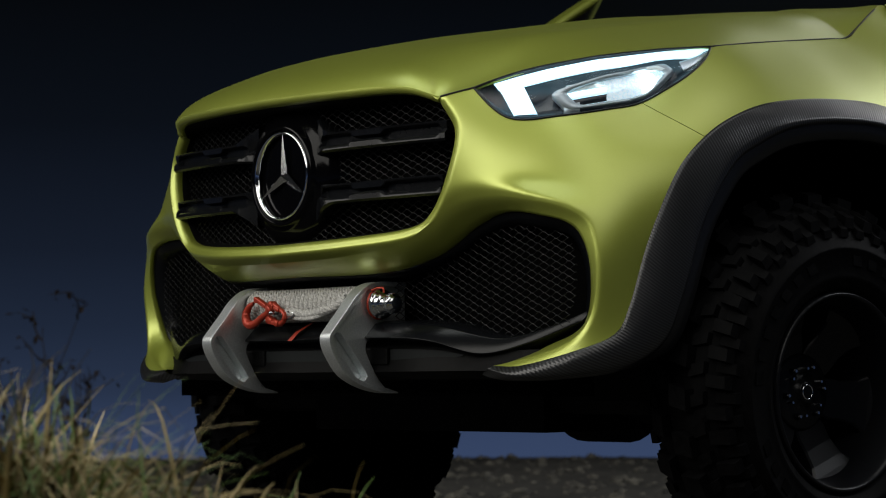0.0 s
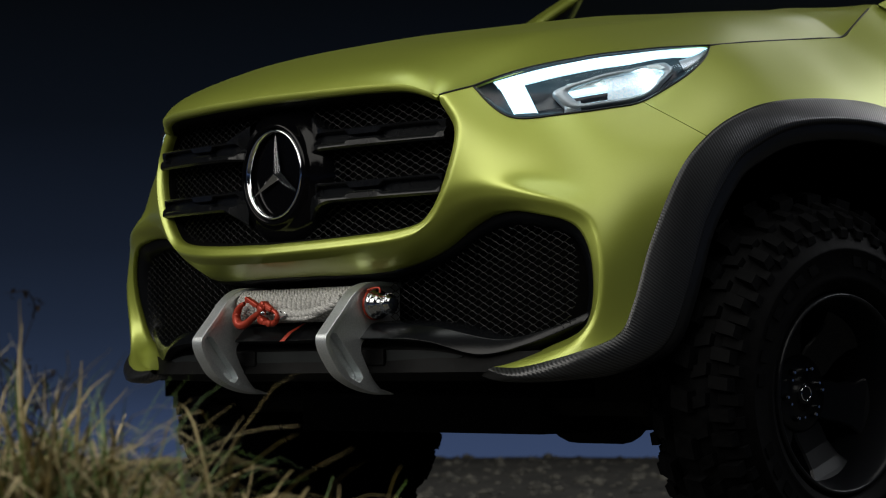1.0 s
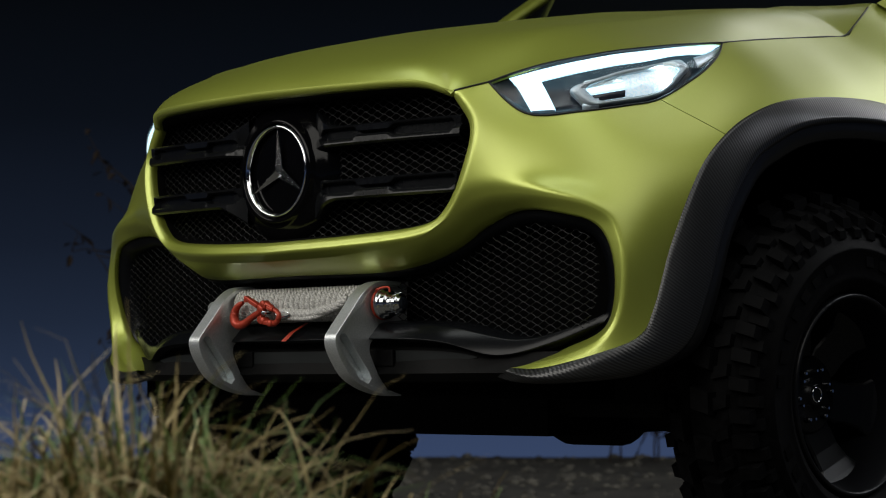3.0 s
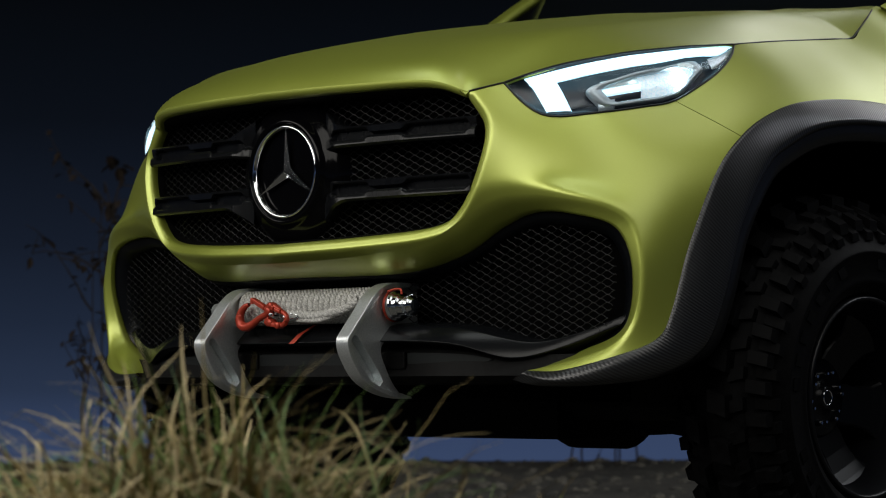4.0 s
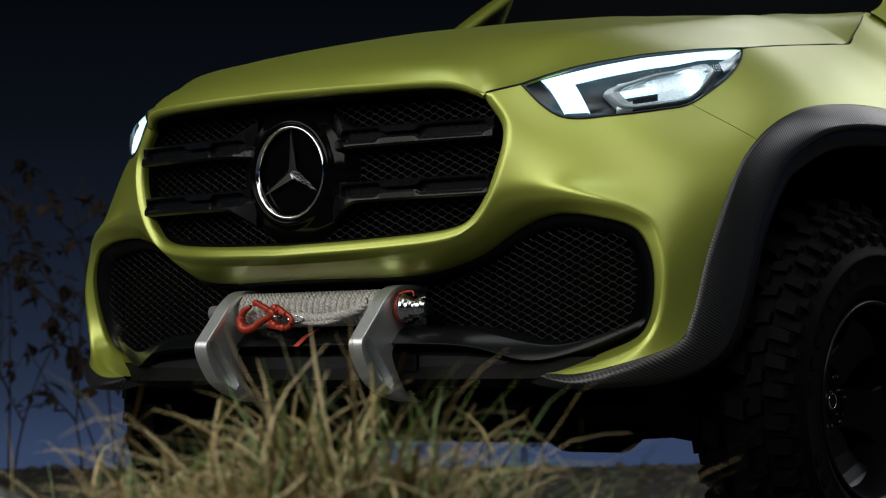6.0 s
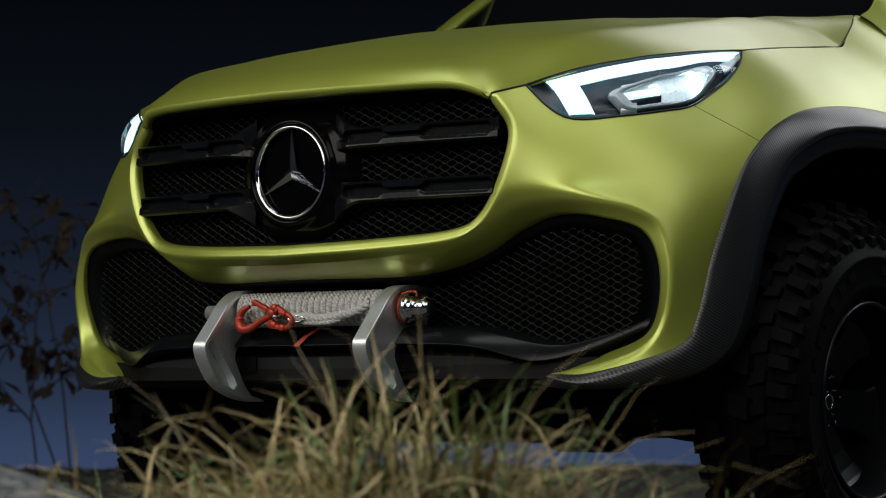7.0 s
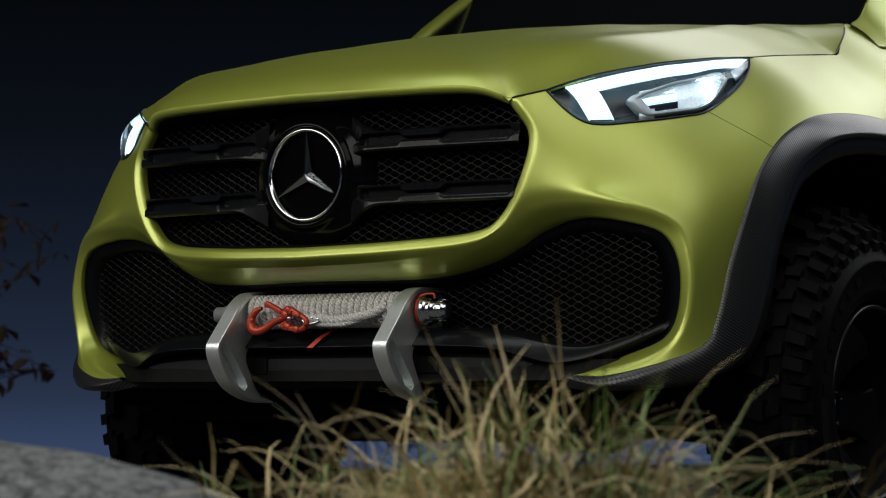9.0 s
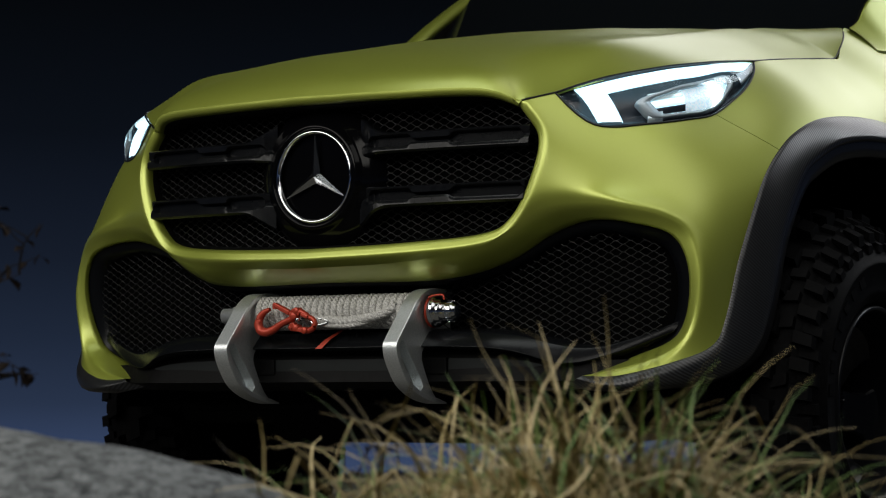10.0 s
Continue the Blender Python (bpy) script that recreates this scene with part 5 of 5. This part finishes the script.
for side in (1, -1):
    pil = spline([(0.690, 1.290, 1.412), (0.697, 1.325, 1.432), (0.697, 1.385, 1.488), (0.692, 1.57, 1.600), (0.68, 1.85, 1.75), (0.64, 2.2, 1.92)], 8)
    sec = []
    for k, q in enumerate(pil):
        yf = q[1] + 0.03
        root = np.array([np.interp(yf, [1.298, 1.396, 1.483, 1.61, 1.72], [0.693, 0.739, 0.766, 0.787, 0.783]) + 0.013, yf, 1.394])
        w = min(1.0, max(0.0, (yf - 1.60) / 0.2)) if side > 0 else 1.0
        root = root * (1 - w) + (q + ((0.05, 0.06, -0.04) if side > 0 else (0.010, 0.014, -0.010))) * w
        skirt = root if side < 0 else root + (settled([root + (0.045, 0.0, -0.045)])[0] + (0.001, 0.0, 0.001) - root) * (1 - w)
        skin = [skirt * (1 - u) ** 2 + root * 2 * u * (1 - u) + q * u * u for u in (0, 0.12, 0.25, 0.4, 0.55, 0.7, 0.85, 0.97)]
        sec.append(skin + [q + (0.0, 0.002, 0.001), q + ((-0.006, 0.012, -0.008) if side > 0 else (-0.030, 0.018, -0.002)), q + ((0.0, 0.04, -0.03) if side > 0 else (-0.028, 0.036, -0.014))])
    a, b = rows_mesh(sec, close=True)
    if side < 0:
        a, b = flip(a, b)
    # black strip added to close the gap between pillar and glass
    inner = [[q + ((-0.012, 0.016, -0.005) if side > 0 else (-0.024, 0.024, -0.008)), q + (-0.024, 0.046, -0.008), q + (-0.040, 0.080, -0.012)] for q in pil[4:]]
    c, d = rows_mesh(inner)
    if side < 0:
        c, d = flip(c, d)
    thick(mesh_part("pillar_gap_fill", c, d, BLACK, truck, "black filler strip between the pillar and the windscreen"), 0.004)
    mesh_part("windscreen_pillar", a, b, PAINT, truck, "yellow windscreen pillar")
side_rows = []
for y in np.linspace(1.755, 5.2, 30):
    side_rows.append([(0.775 + 0.01 * math.sin(y), y, 1.41), (0.89, y, 1.2), (0.925, y, 1.0), (0.925, y, 0.75), (0.90, y, 0.6), (0.80, y, 0.56)])
sv, sf = rows_mesh(side_rows)
sf = [q for q in sf if not (3.5 < sv[q[0]][1] < 4.4 and sv[q[0]][2] < 1.05)]
for side in (1, -1):
    a, b = (sv, sf) if side > 0 else flip(sv, sf)
    thick(mesh_part("body_side", a, b, PAINT, truck, "satin lemon-yellow body side"), 0.012)
roof_rows = [[(x * (1 - 0.0 * y), y, 1.99 - 0.05 * abs(x / 0.6) ** 3 - 0.04 * abs(y - 2.7) ** 2) for x in np.linspace(-0.62, 0.62, 13)] for y in np.linspace(1.98, 3.3, 10)]
thick(mesh_part("roof", *rows_mesh(roof_rows), PAINT, truck, "yellow cab roof"), 0.03)
cab_side = [[(0.775, y, 1.41), (0.63, y, 1.93)] for y in np.linspace(1.95, 3.3, 5)]
for side in (1, -1):
    a, b = rows_mesh(cab_side)
    if side < 0:
        a, b = flip(a, b)
    mesh_part("side_window", a, b, GLASS_DARK, truck, "dark side window")
mesh_part("rear_window", [(-0.775, 3.3, 1.41), (0.775, 3.3, 1.41), (0.63, 3.3, 1.93), (-0.63, 3.3, 1.93)], [(0, 1, 2, 3)], GLASS_DARK, truck, "dark rear window")
mesh_part("tailgate", [(-0.9, 5.2, 0.56), (0.9, 5.2, 0.56), (0.78, 5.2, 1.41), (-0.78, 5.2, 1.41)], [(0, 1, 2, 3)], PAINT, truck, "yellow tailgate", smooth=False)
mesh_part("bed_floor", [(-0.8, 3.3, 1.0), (0.8, 3.3, 1.0), (0.8, 5.2, 1.0), (-0.8, 5.2, 1.0)], [(0, 1, 2, 3)], BLACK, truck, smooth=False)
mesh_part("dashboard", [(-0.72, 1.42, 1.36), (0.72, 1.42, 1.36), (0.72, 2.0, 1.38), (-0.72, 2.0, 1.38)], [(0, 1, 2, 3)], BLACK, truck, smooth=False)
mesh_part("cab_rear_wall", [(-0.78, 3.29, 0.6), (0.78, 3.29, 0.6), (0.78, 3.29, 1.42), (-0.78, 3.29, 1.42)], [(0, 1, 2, 3)], BLACK, truck, smooth=False)

# ---- plants and stones ----


def blades(count, spot, spread, length, mat, name, label, lean=(2, 38), bend=(15, 120), wide=0.0034, seed=1):
    """A tuft of blades that rise, arch over and droop."""
    r = random.Random(seed)
    vv, ff_ = [], []
    for _ in range(count):
        a = r.uniform(0, 2 * math.pi)
        q = min(abs(r.gauss(0, 0.5)), 1.3)
        x, y = spot[0] + math.cos(a) * q * spread, spot[1] + math.sin(a) * q * spread
        z = ground_height(x, y) - 0.02
        size = r.uniform(length[0], length[1]) * (1 - 0.16 * q)
        az = a + r.gauss(0, 2.2)
        phi = radians(r.uniform(*lean)) * (0.35 + 0.8 * q)
        total = radians(r.uniform(*bend)) * r.uniform(0.45, 1.1)
        knee = r.uniform(0.45, 0.95)
        sway = r.gauss(0, 0.35)
        n = 12
        w = wide * r.uniform(0.55, 1.35)
        kink, twist = 0.0, 0.0
        blunt = r.choice((2, 3, 5))
        snap = r.randrange(5, 16)
        fold_over = r.uniform(0.2, 1.3)
        p = np.array([x, y, z])
        base = len(vv)
        for i in range(n):
            u = i / (n - 1)
            kink += r.gauss(0, 0.14) + (fold_over if i == snap else 0.0)
            twist += r.gauss(0, 0.17)
            ang = phi + total * u ** (0.8 + 1.1 * knee) + kink
            b = az + sway * u + twist
            d = np.array([math.cos(b) * math.sin(ang), math.sin(b) * math.sin(ang), math.cos(ang)])
            if i:
                p = p + d * size / (n - 1)
            side = np.array([-math.sin(b), math.cos(b), 0.0])
            fold = np.cross(side, d)
            ww = w * min(1.0, 0.5 + u * 2.5) * (1 - 0.92 * u ** blunt) + 0.0002
            vv += [tuple(p + side * ww), tuple(p - fold * ww * 0.4), tuple(p - side * ww)]
        for i in range(n - 1):
            k = base + 3 * i
            ff_ += [(k, k + 1, k + 4, k + 3), (k + 1, k + 2, k + 5, k + 4)]
    me = bpy.data.meshes.new(name)
    me.from_pydata(vv, [], ff_)
    me.materials.append(mat)
    me.polygons.foreach_set("use_smooth", [True] * len(me.polygons))
    return tagged(new(name, me), label, "grass", kind="stuff")


TUFT = (1.65, -1.69)
blades(3500, TUFT, 0.64, (0.24, 0.475), STRAW, "dry_grass", "dense tuft of withered straw-coloured grass arching over", seed=2, lean=(4, 48), bend=(70, 250), wide=0.0030)
blades(60, TUFT, 0.58, (0.36, 0.48), STRAW, "tall_dry_grass", "tall straw blades bowing over the tuft", seed=12, lean=(4, 36), bend=(130, 250), wide=0.0024)
blades(1250, TUFT, 0.64, (0.22, 0.44), GREEN, "green_grass", "green blades among the withered grass", seed=3, lean=(5, 50), bend=(40, 170), wide=0.0027)
blades(2900, TUFT, 0.70, (0.16, 0.34), STRAW, "low_dry_grass", "short matted straw at the foot of the tuft", seed=5, lean=(10, 65), bend=(60, 240), wide=0.0029)
blades(150, (1.93, -1.42), 0.28, (0.22, 0.38), STRAW, "sparse_dry_grass", "thin straw stalks bowed beside the tuft", seed=6, lean=(20, 62), bend=(110, 240), wide=0.0027)
blades(50, (1.97, -1.40), 0.28, (0.24, 0.38), GREEN, "sparse_green_grass", "few green blades beside the dry tuft", seed=8, lean=(20, 60), bend=(40, 120))

# boulder
bm = bmesh.new()
bmesh.ops.create_icosphere(bm, subdivisions=5, radius=1.0)
for v_ in bm.verts:
    n_ = v_.co.normalized()
    k = (abs(n_.x) ** 2.35 + abs(n_.y) ** 2.35 + abs(n_.z) ** 2.35) ** (-1 / 2.35)
    k *= 1 + 0.07 * noise.noise(n_ * 1.7) + 0.025 * noise.noise(n_ * 5) + 0.008 * noise.noise(n_ * 16)
    v_.co = Vector((n_.x * 0.72 * k, n_.y * 0.42 * k, n_.z * 0.45 * k))
boulder = part("boulder", bm, ROCK)
boulder.matrix_world = pose(0.92, -1.98, GROUND - 0.002, 0, 4, -6)
tagged(boulder, "rounded grey granite boulder in the grass", "boulder")

# pebbles on the hilltop
r = random.Random(11)
pv, pf = [], []
ico = bmesh.new()
bmesh.ops.create_icosphere(ico, subdivisions=1, radius=1.0)
iv = [tuple(q.co) for q in ico.verts]
i_f = [tuple(q.index for q in f_.verts) for f_ in ico.faces]
ico.free()
for _ in range(6000):
    d = r.uniform(1.5, 8.4)
    s = r.uniform(-5.5, 4.5)
    x, y = -0.64 * d + 0.77 * s, 0.77 * d + 0.64 * s
    k = 0.006 + 0.032 * r.random() ** 4
    base = len(pv)
    sq = r.uniform(0.45, 0.8)
    z = ground_height(x, y)
    pv += [(x + q[0] * k * r.uniform(0.8, 1.25), y + q[1] * k * r.uniform(0.8, 1.25), z + q[2] * k * sq) for q in iv]
    pf += [tuple(base + i for i in f_) for f_ in i_f]
me = bpy.data.meshes.new("pebbles")
me.from_pydata(pv, [], pf)
me.materials.append(PEBBLE)
tagged(new("pebbles", me), "scattered pale pebbles on the dark soil", "pebbles", kind="stuff")


def twig_path(start, az, rise, size, r, steps=7, droop=0.0):
    p = np.array(start, float)
    out = [p.copy()]
    for i in range(steps):
        az += r.gauss(0, 0.22)
        rise += r.gauss(0, 0.14) - droop
        p = p + size / steps * np.array([math.cos(az) * math.cos(rise), math.sin(az) * math.cos(rise), math.sin(rise)])
        out.append(p.copy())
    return np.array(out), az, rise


def shrub(x, y, height, seed, leaf=0.05, branches=16, leafy=1.0, name="shrub", label="leafless dark shrub with a few withered brown leaves"):
    """A thin branching shrub with hanging dry leaves."""
    r = random.Random(seed)
    wood, woodf, lv, lf = [], [], [], []

    def add(path, radius):
        tv, tf = tube(path, radius, 5, taper=np.linspace(1, 0.35, len(path)))
        k = len(wood)
        wood.extend(tuple(q) for q in tv)
        woodf.extend(tuple(k + i for i in f_) for f_ in tf)

    def leaves(path, count):
        for _ in range(count):
            q = path[r.randrange(2, len(path))] + np.array([r.gauss(0, 0.01) for _ in range(3)])
            size = leaf * r.uniform(0.5, 1.3)
            az, dip = r.uniform(0, 6.28), r.uniform(-1.4, 0.3)
            d = np.array([math.cos(az) * math.cos(dip), math.sin(az) * math.cos(dip), math.sin(dip)])
            s = np.cross(d, [0.3, 0.2, 1.0])
            s /= np.linalg.norm(s)
            n = np.cross(s, d)
            k = len(lv)
            for u, w, h in ((0, 0, 0), (0.3, 0.26, 0.06), (0.3, -0.26, 0.06), (0.65, 0.24, 0.10), (0.65, -0.24, 0.02), (1.0, 0.02, -0.12), (0.5, 0.0, -0.05)):
                lv.append(tuple(q + d * size * u + s * size * w + n * size * h))
            lf.extend([(k, k + 1, k + 6), (k, k + 6, k + 2), (k + 1, k + 3, k + 6), (k + 6, k + 4, k + 2), (k + 3, k + 5, k + 6), (k + 6, k + 5, k + 4)])

    z = ground_height(x, y) - 0.05
    for m in range(3):
        stem, az, rise = twig_path((x + r.gauss(0, 0.05), y + r.gauss(0, 0.05), z), r.uniform(0, 6.28), radians(80), height * r.uniform(0.8, 1.0), r, 12)
        add(stem, 0.006)
        for _ in range(branches // 3):
            i = r.randrange(3, len(stem))
            b, a2, r2 = twig_path(stem[i], r.uniform(0, 6.28), radians(r.uniform(20, 60)), height * r.uniform(0.14, 0.30), r)
            add(b, 0.006)
            leaves(b, int(7 * leafy))
            for _ in range(2):
                c, _a, _r = twig_path(b[r.randrange(2, len(b))], r.uniform(0, 6.28), radians(r.uniform(0, 50)), height * r.uniform(0.08, 0.2), r, 5)
                add(c, 0.0035)
                leaves(c, int(5 * leafy))
    ob = new(name)
    ob.matrix_world = pose(x, y, z)
    mesh_part("stem", wood, woodf, TWIG, ob)
    if lv:
        part_ = mesh_part("foliage", lv, lf, DRY_LEAF, ob, "withered brown leaves", smooth=False)
        tagged(part_, kind="stuff")
    return tagged(ob, label, "shrub")


shrub(-4.86, 3.92, 1.50, 21, 0.10, 15, 0.75, label="dark shrub with large withered brown leaves hanging")
shrub(-5.10, 3.60, 1.40, 22, 0.06, 12, 0.6)
shrub(-4.17, 5.88, 0.75, 26, 0.04, 9, 0.5, label="low bare shrub at the edge of the hilltop")
shrub(-3.95, 6.05, 0.75, 27, 0.04, 9, 0.5, label="low bare shrub at the edge of the hilltop")
shrub(-5.82, 2.81, 0.9, 24, 0.035, 12, 0.7, name="dead_weed", label="dead weed stalks with dry seed heads")
shrub(-5.66, 2.92, 0.7, 25, 0.03, 9, 0.7, name="dead_weed", label="dead weed stalks with dry seed heads")
